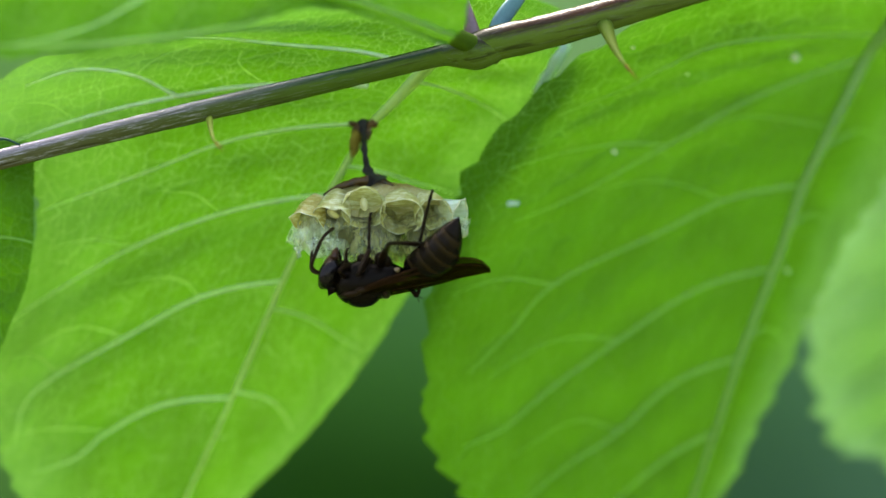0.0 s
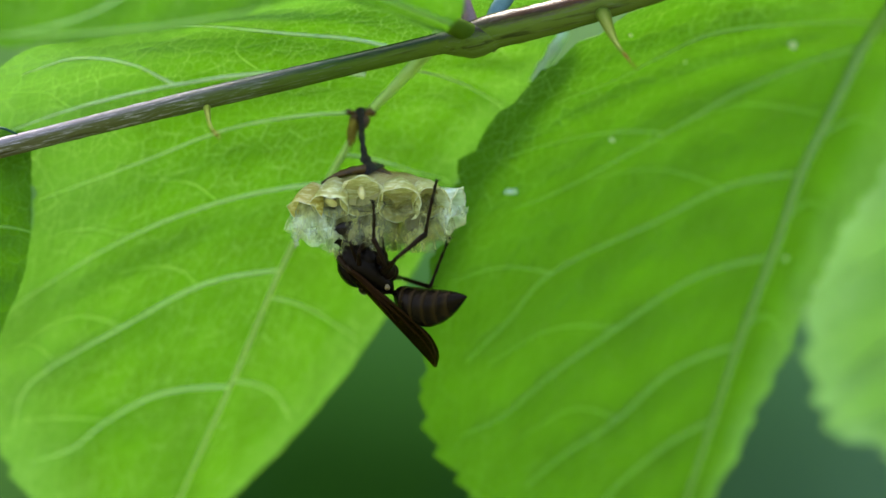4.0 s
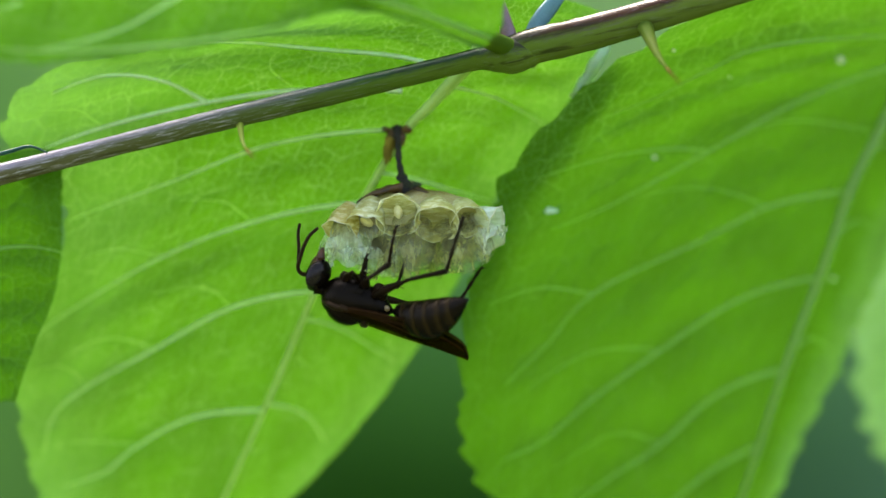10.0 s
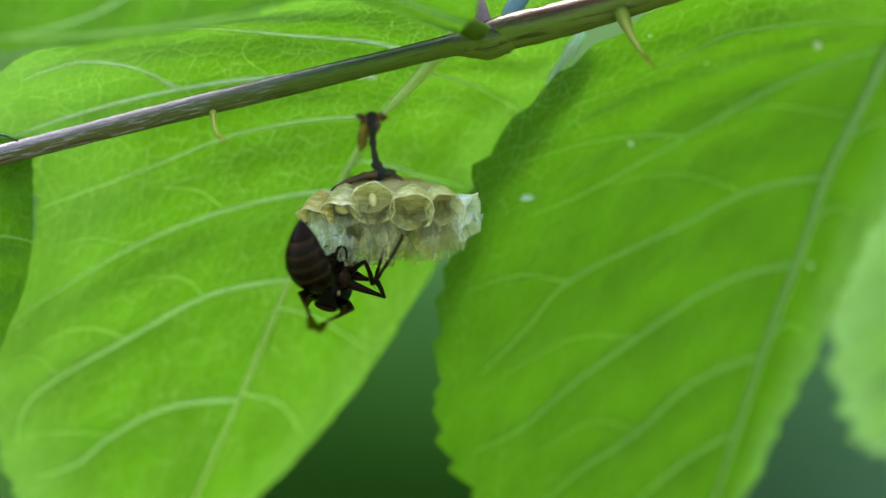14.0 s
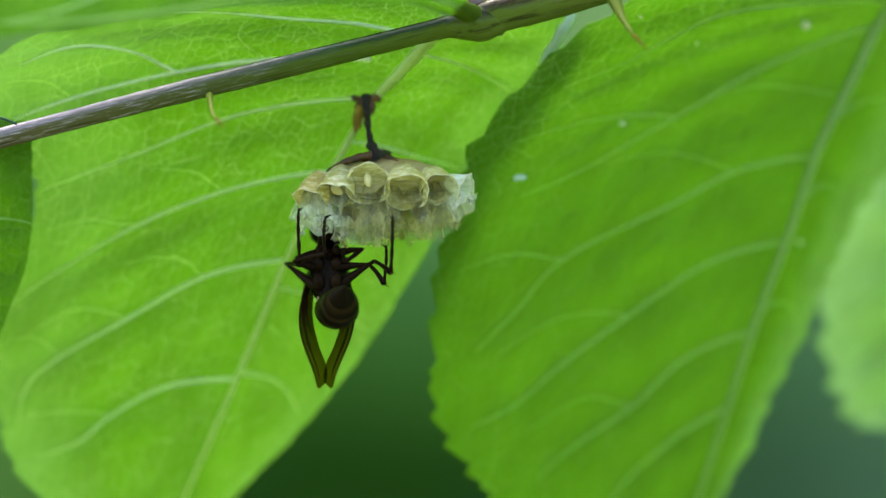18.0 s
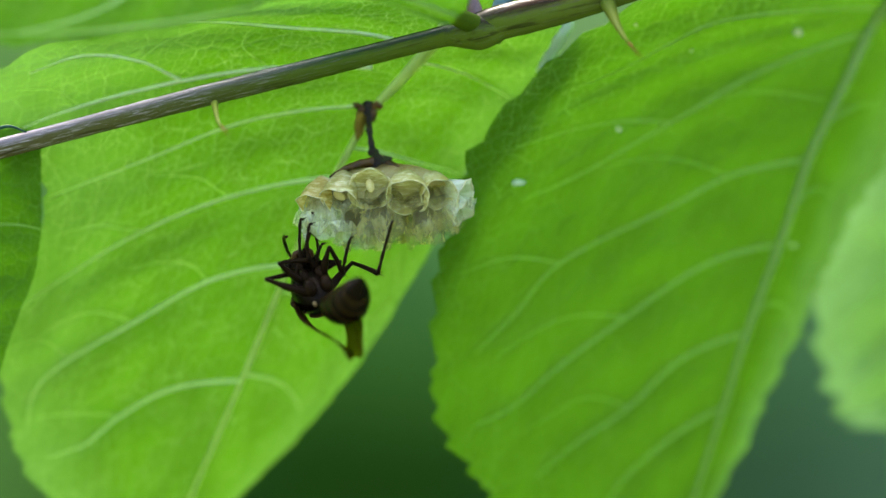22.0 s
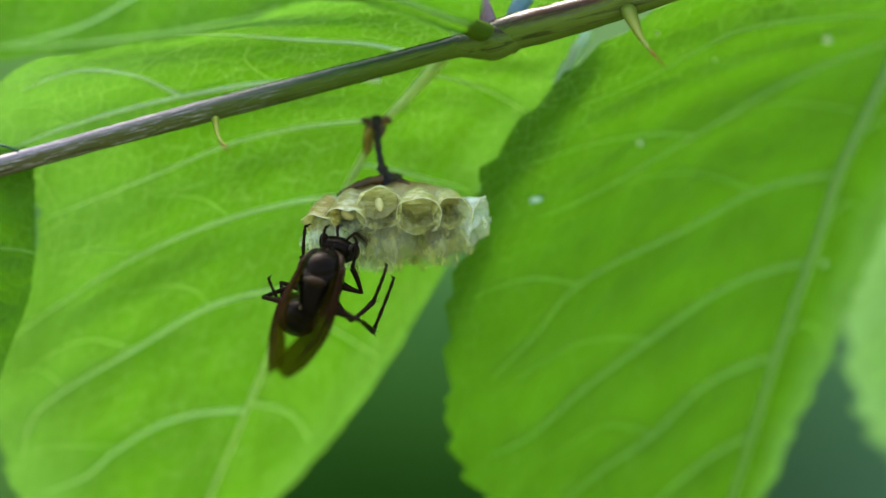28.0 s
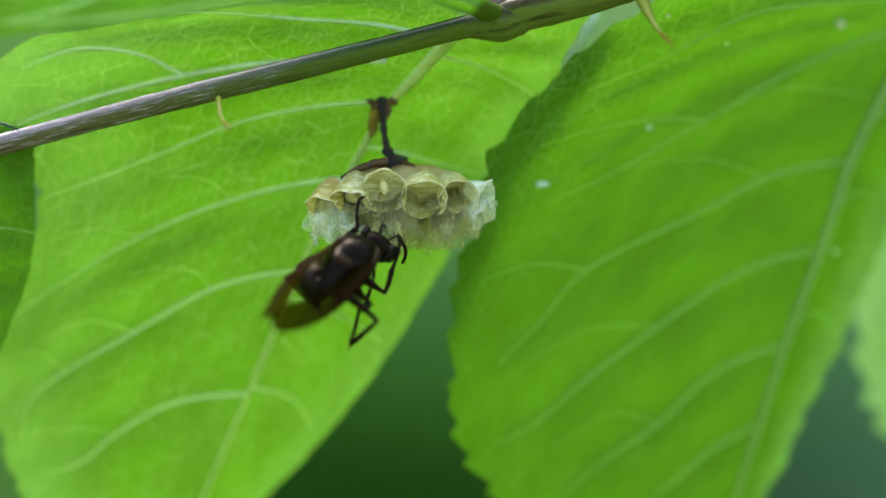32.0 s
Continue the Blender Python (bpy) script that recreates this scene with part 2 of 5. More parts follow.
def abdomen_material():
    """Dark brown rings, each with a dull ochre hind edge."""
    m, nt, bsdf = material("wasp_abdomen")
    v = coords(nt)
    split = nt.nodes.new("ShaderNodeSeparateXYZ")
    nt.links.new(v, split.inputs[0])
    ragged = nt.nodes.new("ShaderNodeMath")
    ragged.operation = "MULTIPLY_ADD"
    ragged.inputs[1].default_value = 0.5
    nt.links.new(grain(nt, v, 1.1, 3), ragged.inputs[0])
    nt.links.new(split.outputs[0], ragged.inputs[2])
    place = nt.nodes.new("ShaderNodeMapRange")
    place.inputs["From Min"].default_value, place.inputs["From Max"].default_value = 0.25, -7.85
    nt.links.new(ragged.outputs[0], place.inputs["Value"])
    dark, ochre = (0.0030, 0.0020, 0.0010), (0.0165, 0.0100, 0.0026)
    stops = [(0.0, dark)]
    for e in (0.24, 0.40, 0.56, 0.70, 0.82):
        stops += [(e - 0.065, dark), (e - 0.012, ochre), (e + 0.02, dark)]
    c = ramp(nt, place.outputs[0], stops)
    tiny = grain(nt, v, 5.0, 4, 0.7)
    c = mix(nt, c, (0.003, 0.0018, 0.001), ramp(nt, tiny, [(0.42, (0, 0, 0)), (0.8, (0.7, 0.7, 0.7))]))
    nt.links.new(c, bsdf.inputs["Base Color"])
    bsdf.inputs["Roughness"].default_value = 0.26
    bsdf.inputs["Specular Tint"].default_value = (1, 0.8, 0.6, 1)
    bsdf.inputs["Specular IOR Level"].default_value = 0.06
    bump(nt, bsdf, tiny, 0.4, 0.00008)
    return m


CHITIN_ABDOMEN = abdomen_material()


def stem_material():
    m, nt, bsdf = material("stem_bark")
    v = coords(nt)
    st = nt.nodes.new("ShaderNodeMapping")
    # turn the fibres along the cane, then stretch them
    lay = nt.nodes.new("ShaderNodeVectorRotate")
    lay.rotation_type = "Y_AXIS"
    lay.inputs["Angle"].default_value = radians(13.5)
    nt.links.new(v, lay.inputs["Vector"])
    st.inputs["Scale"].default_value = (0.07, 1, 1)
    nt.links.new(lay.outputs[0], st.inputs["Vector"])
    fibre = grain(nt, st.outputs[0], 4.2, 6, 0.75)
    split = nt.nodes.new("ShaderNodeSeparateXYZ")
    nt.links.new(v, split.inputs[0])
    length = nt.nodes.new("ShaderNodeMapRange")
    length.inputs["From Min"].default_value, length.inputs["From Max"].default_value = -75, 55
    nt.links.new(split.outputs[0], length.inputs["Value"])
    # old grey wood, then green cane, then young red-brown cane;
    # the old wood's pale lilac top has the sky highlight painted in
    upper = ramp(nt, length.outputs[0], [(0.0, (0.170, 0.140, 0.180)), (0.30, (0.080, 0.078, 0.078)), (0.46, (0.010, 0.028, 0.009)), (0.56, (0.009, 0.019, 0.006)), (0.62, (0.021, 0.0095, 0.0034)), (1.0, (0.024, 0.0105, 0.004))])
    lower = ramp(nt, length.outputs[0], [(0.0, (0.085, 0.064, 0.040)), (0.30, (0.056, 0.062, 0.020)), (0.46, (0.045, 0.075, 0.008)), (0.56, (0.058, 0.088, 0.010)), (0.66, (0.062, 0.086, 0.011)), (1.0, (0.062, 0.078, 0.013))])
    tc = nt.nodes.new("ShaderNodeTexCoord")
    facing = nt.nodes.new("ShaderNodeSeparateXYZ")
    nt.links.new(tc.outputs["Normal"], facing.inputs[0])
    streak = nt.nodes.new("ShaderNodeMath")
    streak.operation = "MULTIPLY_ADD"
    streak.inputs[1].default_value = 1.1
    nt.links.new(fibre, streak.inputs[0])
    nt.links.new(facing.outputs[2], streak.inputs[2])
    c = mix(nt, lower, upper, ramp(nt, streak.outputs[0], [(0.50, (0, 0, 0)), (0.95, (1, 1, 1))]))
    old = ramp(nt, length.outputs[0], [(0.25, (1, 1, 1)), (0.48, (0.10, 0.10, 0.10))])
    c = mix(nt, c, (0.30, 0.27, 0.32), mix(nt, (0, 0, 0), ramp(nt, fibre, [(0.53, (0, 0, 0)), (0.66, (0.85, 0.85, 0.85))]), old))
    c = mix(nt, c, (0.012, 0.010, 0.004), ramp(nt, grain(nt, st.outputs[0], 1.2, 4, 0.6), [(0.52, (0, 0, 0)), (0.70, (0.75, 0.75, 0.75))]))
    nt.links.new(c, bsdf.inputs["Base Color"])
    bsdf.inputs["Roughness"].default_value = 0.22
    bsdf.inputs["Specular IOR Level"].default_value = 0.03
    bsdf.inputs["Coat Weight"].default_value = 0.05
    bsdf.inputs["Coat Roughness"].default_value = 0.13
    bsdf.inputs["Coat IOR"].default_value = 1.4
    bump(nt, bsdf, fibre, 0.3, 0.00010)
    return m


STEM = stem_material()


def paper_material(name, tones, through_light, share, speck=0.8, clear=0.0, streak=(0.6, 0.6, 2.0)):
    """Thin wood-pulp film: fine bands of fibre, cloudy patches and dark specks."""
    m, nt, bsdf = material(name)
    v = coords(nt)
    fib = nt.nodes.new("ShaderNodeMapping")
    fib.inputs["Scale"].default_value = streak
    nt.links.new(v, fib.inputs["Vector"])
    thread = grain(nt, fib.outputs[0], 1.3, 4, 0.6, 0.35)
    patch = grain(nt, v, 0.30, 3)
    c = ramp(nt, thread, [(0.28, tones[0]), (0.47, tones[1]), (0.66, tones[2])])
    c = mix(nt, c, tones[3], ramp(nt, patch, [(0.46, (0, 0, 0)), (0.66, (0.65, 0.65, 0.65))]))
    spots = ramp(nt, grain(nt, v, 2.3, 3, 0.6, 0.5), [(0.60, (0, 0, 0)), (0.68, (speck, speck, speck))])
    c = mix(nt, c, (0.10, 0.095, 0.05), mix(nt, (0, 0, 0), spots, ramp(nt, grain(nt, v, 0.21, 2), [(0.46, (0, 0, 0)), (0.60, (1, 1, 1))])))
    nt.links.new(c, bsdf.inputs["Base Color"])
    bsdf.inputs["Roughness"].default_value = 0.26
    bsdf.inputs["Specular IOR Level"].default_value = 0.6
    relief = bump(nt, bsdf, mix(nt, thread, grain(nt, v, 0.9, 3), 0.5), 0.45, 0.0004)
    glow = see_through(nt, bsdf, mix(nt, c, through_light, 0.35), share)
    nt.links.new(relief, glow.inputs["Normal"])
    if clear:
        # thin places where the film lets one look through
        holes = ramp(nt, grain(nt, fib.outputs[0], 0.7, 4, 0.6), [(0.30, (0.25 * clear,) * 3), (0.60, (clear, clear, clear))])
        clear_film = nt.nodes.new("ShaderNodeBsdfTransparent")
        ms = nt.nodes.new("ShaderNodeMixShader")
        nt.links.new(holes, ms.inputs[0])
        out = nt.nodes["Material Output"].inputs[0]
        nt.links.new(out.links[0].from_socket, ms.inputs[1])
        nt.links.new(clear_film.outputs[0], ms.inputs[2])
        nt.links.new(ms.outputs[0], out)
    return m


PAPER = paper_material("nest_paper", ((0.272, 0.246, 0.066), (0.448, 0.435, 0.165), (0.72, 0.738, 0.502), (0.416, 0.377, 0.106)), (0.90, 0.87, 0.44), 0.55, 0.7)
PAPER_AMBER = paper_material("nest_paper_amber", ((0.221, 0.164, 0.028), (0.41, 0.353, 0.098), (0.689, 0.672, 0.406), (0.369, 0.262, 0.042)), (0.90, 0.78, 0.26), 0.5, 0.5)
PAPER_FRESH = paper_material("nest_paper_fresh", ((0.403, 0.449, 0.252), (0.588, 0.642, 0.454), (0.756, 0.81, 0.722), (0.521, 0.563, 0.302)), (0.92, 0.95, 0.70), 0.5, 0.3)
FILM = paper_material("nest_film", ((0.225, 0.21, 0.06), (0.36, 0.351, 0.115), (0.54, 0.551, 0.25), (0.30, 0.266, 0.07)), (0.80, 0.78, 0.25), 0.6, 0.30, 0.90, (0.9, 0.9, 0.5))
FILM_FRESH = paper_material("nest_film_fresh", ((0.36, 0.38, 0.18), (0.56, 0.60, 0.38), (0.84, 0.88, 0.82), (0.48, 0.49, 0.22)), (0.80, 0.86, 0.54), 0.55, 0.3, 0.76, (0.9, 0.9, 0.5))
PAPER_RIM = plain("nest_rim", ((0.42, 0.42, 0.22), (0.64, 0.66, 0.50)), 0.3, 0.9, 0.7, share=0.4, through_light=(0.95, 0.95, 0.6))
# cell floors: the shade of the deep interior is put into this dark colour
FLOOR_SHADE = plain("nest_floor_shade", ((0.010, 0.011, 0.005), (0.11, 0.105, 0.035)), 0.6, 1.3, 0.5, share=0.3, through_light=(0.6, 0.60, 0.22))


def cap_material():
    """Varnish round the stalk, amber below it, then the cream of the cells."""
    m, nt, bsdf = material("nest_cap")
    v = coords(nt)
    split = nt.nodes.new("ShaderNodeSeparateXYZ")
    nt.links.new(v, split.inputs[0])
    cloud, tiny = grain(nt, v, 0.7, 4, 0.65), grain(nt, v, 3.0, 5, 0.7)
    ragged = nt.nodes.new("ShaderNodeMath")
    ragged.operation = "MULTIPLY_ADD"
    ragged.inputs[1].default_value = 1.8
    nt.links.new(cloud, ragged.inputs[0])
    nt.links.new(split.outputs[2], ragged.inputs[2])
    place = nt.nodes.new("ShaderNodeMapRange")
    place.inputs["From Min"].default_value, place.inputs["From Max"].default_value = -5.0, 1.2
    nt.links.new(ragged.outputs[0], place.inputs["Value"])
    c = ramp(nt, place.outputs[0], [(0.45, (0.42, 0.39, 0.16)), (0.76, (0.38, 0.33, 0.11)), (0.87, (0.26, 0.18, 0.045)), (0.95, (0.045, 0.027, 0.009))])
    c = mix(nt, c, (0.66, 0.66, 0.50), ramp(nt, tiny, [(0.58, (0, 0, 0)), (0.70, (0.6, 0.6, 0.6))]))
    nt.links.new(c, bsdf.inputs["Base Color"])
    bsdf.inputs["Roughness"].default_value = 0.3
    bump(nt, bsdf, mix(nt, cloud, tiny, 0.5), 0.8, 0.0004)
    see_through(nt, bsdf, c, 0.4)
    return m


NEST_CAP = cap_material()


def wing_material():
    m, nt, bsdf = material("wasp_wing")
    v = coords(nt)
    long = nt.nodes.new("ShaderNodeMapping")
    long.inputs["Scale"].default_value = (0.25, 1, 1)
    nt.links.new(v, long.inputs["Vector"])
    c = ramp(nt, grain(nt, long.outputs[0], 0.9, 4), [(0.3, (0.0056, 0.0040, 0.0007)), (0.7, (0.017, 0.0118, 0.0014))])
    nt.links.new(c, bsdf.inputs["Base Color"])
    bsdf.inputs["Roughness"].default_value = 0.35
    bsdf.inputs["Specular IOR Level"].default_value = 0.0
    # the folded film is darkest at the root and clearer towards the tip
    split = nt.nodes.new("ShaderNodeSeparateXYZ")
    nt.links.new(v, split.inputs[0])
    clear = nt.nodes.new("ShaderNodeMapRange")
    clear.inputs["From Min"].default_value, clear.inputs["From Max"].default_value = -3.0, -12.5
    clear.inputs["To Min"].default_value, clear.inputs["To Max"].default_value = 0.40, 0.76
    nt.links.new(split.outputs[0], clear.inputs["Value"])
    glass = nt.nodes.new("ShaderNodeBsdfTransparent")
    glass.inputs[0].default_value = (0.60, 0.50, 0.14, 1)
    ms = nt.nodes.new("ShaderNodeMixShader")
    nt.links.new(clear.outputs[0], ms.inputs[0])
    nt.links.new(bsdf.outputs[0], ms.inputs[1])
    nt.links.new(glass.outputs[0], ms.inputs[2])
    nt.links.new(ms.outputs[0], nt.nodes["Material Output"].inputs[0])
    return m


WING = wing_material()
WING_VEIN = plain("wing_vein", ((0.008, 0.0036, 0.0012), (0.018, 0.008, 0.0026)), 0.5, 0.8, 0.2, gloss=0.01)


def backdrop_material():
    """Distant shaded foliage, far out of focus: broad soft masses of green, blue-green and grey."""
    m, nt, bsdf = material("distant_foliage")
    v = coords(nt, "Object", 1.0)
    broad, mid = grain(nt, v, 3.2, 2, 0.45), grain(nt, v, 7.0, 2, 0.5)
    split = nt.nodes.new("ShaderNodeSeparateXYZ")
    nt.links.new(v, split.inputs[0])
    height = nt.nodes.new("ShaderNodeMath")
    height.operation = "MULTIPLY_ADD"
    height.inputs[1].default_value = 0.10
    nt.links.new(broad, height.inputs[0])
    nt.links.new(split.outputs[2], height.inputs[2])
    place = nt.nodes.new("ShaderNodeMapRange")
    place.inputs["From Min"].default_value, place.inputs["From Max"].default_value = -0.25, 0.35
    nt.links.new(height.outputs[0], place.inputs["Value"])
    # light painted by height: dark undergrowth below, lit leaves above
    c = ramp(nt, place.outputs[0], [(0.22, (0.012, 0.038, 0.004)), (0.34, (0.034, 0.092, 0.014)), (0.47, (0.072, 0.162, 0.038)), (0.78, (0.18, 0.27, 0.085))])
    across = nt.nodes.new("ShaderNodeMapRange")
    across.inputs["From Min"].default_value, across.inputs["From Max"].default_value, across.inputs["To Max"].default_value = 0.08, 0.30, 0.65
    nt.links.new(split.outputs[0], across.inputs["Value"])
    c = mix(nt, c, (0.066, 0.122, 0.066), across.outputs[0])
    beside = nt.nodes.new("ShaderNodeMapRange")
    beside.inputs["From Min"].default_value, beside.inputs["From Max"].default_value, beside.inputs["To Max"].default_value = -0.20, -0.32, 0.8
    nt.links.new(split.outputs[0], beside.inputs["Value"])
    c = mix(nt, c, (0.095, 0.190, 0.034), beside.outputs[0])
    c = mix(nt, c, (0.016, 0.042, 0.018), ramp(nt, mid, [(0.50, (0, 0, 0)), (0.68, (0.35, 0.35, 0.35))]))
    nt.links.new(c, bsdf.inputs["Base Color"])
    bsdf.inputs["Roughness"].default_value = 0.9
    bsdf.inputs["Specular IOR Level"].default_value = 0.0
    return m


BACKDROP = backdrop_material()
GROUND = plain("ground_litter", ((0.06, 0.09, 0.03), (0.10, 0.13, 0.05)), 0.9, 0.01)


# ---- mesh helpers: all shapes are written in millimetres ----
def mesh_of(name, bm, mat, smooth=True):
    me = bpy.data.meshes.new(name)
    for vert in bm.verts:
        vert.co *= MM
    bm.normal_update()
    bm.to_mesh(me)
    bm.free()
    me.materials.append(mat)
    if smooth:
        for p in me.polygons:
            p.use_smooth = True
    return me


def part(name, bm, mat, parent, label="", at=None):
    ob = new(name, mesh_of(name, bm, mat))
    ob.parent = parent
    if at is not None:
        ob.location = Vector(at) * MM
    return tagged(ob, label)


def thing(name, bm, mat, label, category, group="", kind=""):
    return tagged(new(name, mesh_of(name, bm, mat)), label, category, group, kind)


def base(name, label, category, at=(0, 0, 0), group="", kind=""):
    ob = new(name)
    ob.empty_display_size = 0.002
    ob.location = Vector(at) * MM
    return tagged(ob, label, category, group, kind)


def curve_points(points, count):
    """Catmull-Rom curve through the points."""
    p = [Vector(q) for q in points]
    p = [2 * p[0] - p[1]] + p + [2 * p[-1] - p[-2]]
    out = []
    spans = len(p) - 3
    for i in range(count):
        s = i / (count - 1) * spans
        k = min(int(s), spans - 1)
        t = s - k
        a, b, c, d = p[k:k + 4]
        out.append(0.5 * (2 * b + (c - a) * t + (2 * a - 5 * b + 4 * c - d) * t * t + (3 * b - a - 3 * c + d) * t ** 3))
    return out


def tube(bm, points, radii, sides=10, flat=1.0, caps=True, wobble=0.0):
    """A tapering tube along the points; radii as a list or a function of 0..1."""
    n = len(points)
    rings, side = [], None
    for i, p in enumerate(points):
        d = (points[min(i + 1, n - 1)] - points[max(i - 1, 0)]).normalized()
        if side is None:
            side = d.cross(Vector((0.03, 1, 0.05))).normalized()
        side = (side - d * side.dot(d)).normalized()
        up = d.cross(side)
        r = radii(i / (n - 1)) if callable(radii) else radii[i]
        ring = []
        for k in range(sides):
            a = 2 * math.pi * k / sides
            q = r * (1 + wobble * noise.noise(Vector((p.x * 0.9, p.z * 0.9, k * 1.7))))
            ring.append(bm.verts.new(p + side * (math.cos(a) * q) + up * (math.sin(a) * q * flat)))
        rings.append(ring)
    for a, b in zip(rings, rings[1:]):
        for k in range(sides):
            bm.faces.new((a[k], a[(k + 1) % sides], b[(k + 1) % sides], b[k]))
    if caps:
        bm.faces.new(rings[0][::-1])
        bm.faces.new(rings[-1])
    return bm


def blob(bm, centre, size, rings=14, sides=18, shape=None):
    """A closed egg along x; shape(s) gives the girth from tail (0) to nose (1)."""
    centre = Vector(centre)
    shape = shape or (lambda s: math.sqrt(max(0.0, 1 - (2 * s - 1) ** 2)))
    loops = []
    for i in range(rings + 1):
        s = 0.5 - 0.5 * math.cos(math.pi * i / rings)
        g = max(shape(s), 0.02)
        loops.append([bm.verts.new(centre + Vector(((s - 0.5) * size[0], math.cos(2 * math.pi * k / sides) * size[1] / 2 * g, math.sin(2 * math.pi * k / sides) * size[2] / 2 * g))) for k in range(sides)])
    for a, b in zip(loops, loops[1:]):
        for k in range(sides):
            bm.faces.new((a[k], b[k], b[(k + 1) % sides], a[(k + 1) % sides]))
    bm.faces.new(loops[0])
    bm.faces.new(loops[-1][::-1])
    return bm


# ---- leaves ----
# each row: a place on the midrib, then where that row meets the one margin and the other, in millimetres
NEST_LEAF = (
    ((4.9, 2.1, 29.1), (-5.4, 1.1, 32.1), (14.3, 7.6, 27.9)),
    ((1.0, 3.5, 24.4), (-31.4, 3.4, 24.6), (15.2, 8.7, 24.4)),
    ((-2.2, 4.7, 20.7), (-48.3, 4.4, 21.3), (12.8, 9.9, 20.2)),
    ((-5.5, 5.7, 17.3), (-54.7, 6.6, 14.3), (9.2, 11.1, 16.3)),
    ((-8.9, 6.7, 13.8), (-47.7, 9.5, 4.2), (3.1, 13.2, 8.9)),
    ((-13.5, 8.9, 6.4), (-54.8, 13.5, -9.8), (-1.0, 15.7, 0.1)),
    ((-18.9, 11.6, -3.3), (-55.2, 15.8, -18.3), (-9.7, 19.5, -14.0)),
    ((-25.3, 15.5, -17.2), (-54.3, 17.9, -26.4), (-17.2, 22.0, -23.5)),
    ((-31.9, 19.1, -31.0), (-48.7, 20.2, -35.1), (-25.9, 24.3, -32.4)),
    ((-37.2, 22.1, -42.4), (-37.5, 22.2, -42.7), (-37.7, 27.2, -43.8)),
)
BROAD_LEAF = (
    ((59.3, 13.7, 38.4), (35.4, 3.2, 33.2), (73.6, 25.4, 36.3)),
    ((57.5, 16.5, 34.1), (22.5, 3.7, 26.1), (72.9, 27.6, 32.2)),
    ((56.0, 19.2, 28.9), (12.5, 4.9, 19.5), (70.7, 29.6, 27.4)),
    ((54.6, 20.6, 26.4), (3.6, 6.6, 10.3), (67.1, 30.2, 23.0)),
    ((53.0, 21.4, 23.7), (1.2, 8.8, 2.7), (63.5, 30.4, 17.9)),
    ((49.4, 21.5, 16.3), (-1.5, 10.7, -5.3), (57.4, 29.8, 8.2)),
    ((45.4, 21.8, 8.0), (-2.3, 13.6, -17.0), (52.1, 29.3, 0.1)),
    ((42.1, 22.9, -2.1), (-0.6, 16.2, -25.9), (48.4, 29.5, -7.3)),
    ((38.0, 24.0, -13.2), (5.4, 19.4, -33.7), (45.7, 29.9, -14.0)),
    ((35.2, 25.2, -22.4), (14.8, 23.0, -39.3), (40.9, 30.4, -24.0)),
    ((32.2, 26.5, -32.1), (22.2, 25.8, -42.4), (36.3, 30.9, -33.4)),
    ((28.0, 28.3, -45.5), (27.6, 28.2, -45.8), (28.9, 31.5, -46.3)),
)
LOW_LEAF = (
    ((77.2, 37.9, 29.2), (67.3, 38.2, 27.7), (85.9, 38.6, 26.2)),
    ((75.9, 41.0, 14.9), (56.0, 42.2, 8.7), (87.1, 41.8, 11.0)),
    ((74.8, 43.7, 1.7), (52.1, 45.9, -9.5), (86.6, 44.6, -3.1)),
    ((72.9, 46.2, -11.1), (53.2, 48.4, -22.0), (86.0, 47.2, -15.9)),
    ((71.2, 48.5, -22.4), (56.8, 49.5, -28.0), (84.4, 49.4, -27.3)),
    ((69.3, 50.2, -31.5), (64.4, 50.2, -31.5), (79.3, 51.0, -35.6)),
    ((67.4, 52.3, -42.4), (66.6, 52.3, -42.5), (68.1, 52.4, -42.9)),
)
DARK_LEAF = (
    ((-55.3, 5.0, 11.7), (-64.4, 5.0, 11.7), (-47.3, 5.0, 12.2)),
    ((-55.9, 5.0, 6.6), (-65.7, 5.0, 6.0), (-47.4, 5.0, 7.3)),
    ((-56.6, 5.0, 0.7), (-65.7, 5.0, -1.9), (-47.5, 5.0, 0.7)),
    ((-56.9, 5.0, -5.2), (-63.8, 5.0, -8.4), (-48.5, 5.0, -4.8)),
    ((-56.9, 5.0, -11.1), (-61.2, 5.0, -13.7), (-50.8, 5.0, -10.4)),
    ((-56.6, 5.0, -17.0), (-56.8, 5.0, -17.2), (-52.8, 5.0, -16.3)),
)
NEAR_LEAF = (
    ((1.2, -2.4, 23.7), (0.2, -2.4, 22.7), (2.6, -2.4, 25.4)),
    ((-10.9, -6.6, 27.5), (-12.7, -6.8, 26.2), (1.6, -5.2, 31.6)),
    ((-19.8, -8.1, 29.0), (-22.2, -8.3, 23.7), (-13.7, -7.4, 36.2)),
    ((-27.0, -8.8, 30.6), (-30.3, -9.2, 21.9), (-22.2, -8.3, 38.4)),
    ((-36.5, -9.9, 31.5), (-39.4, -10.2, 20.7), (-32.9, -9.5, 40.0)),
    ((-47.1, -11.0, 31.9), (-48.8, -11.2, 20.6), (-44.7, -10.7, 40.3)),
    ((-58.6, -12.3, 31.3), (-59.2, -12.3, 22.7), (-57.5, -12.2, 37.0)),
    ((-68.9, -13.4, 29.7), (-69.0, -13.4, 29.4), (-68.8, -13.4, 30.0)),
)
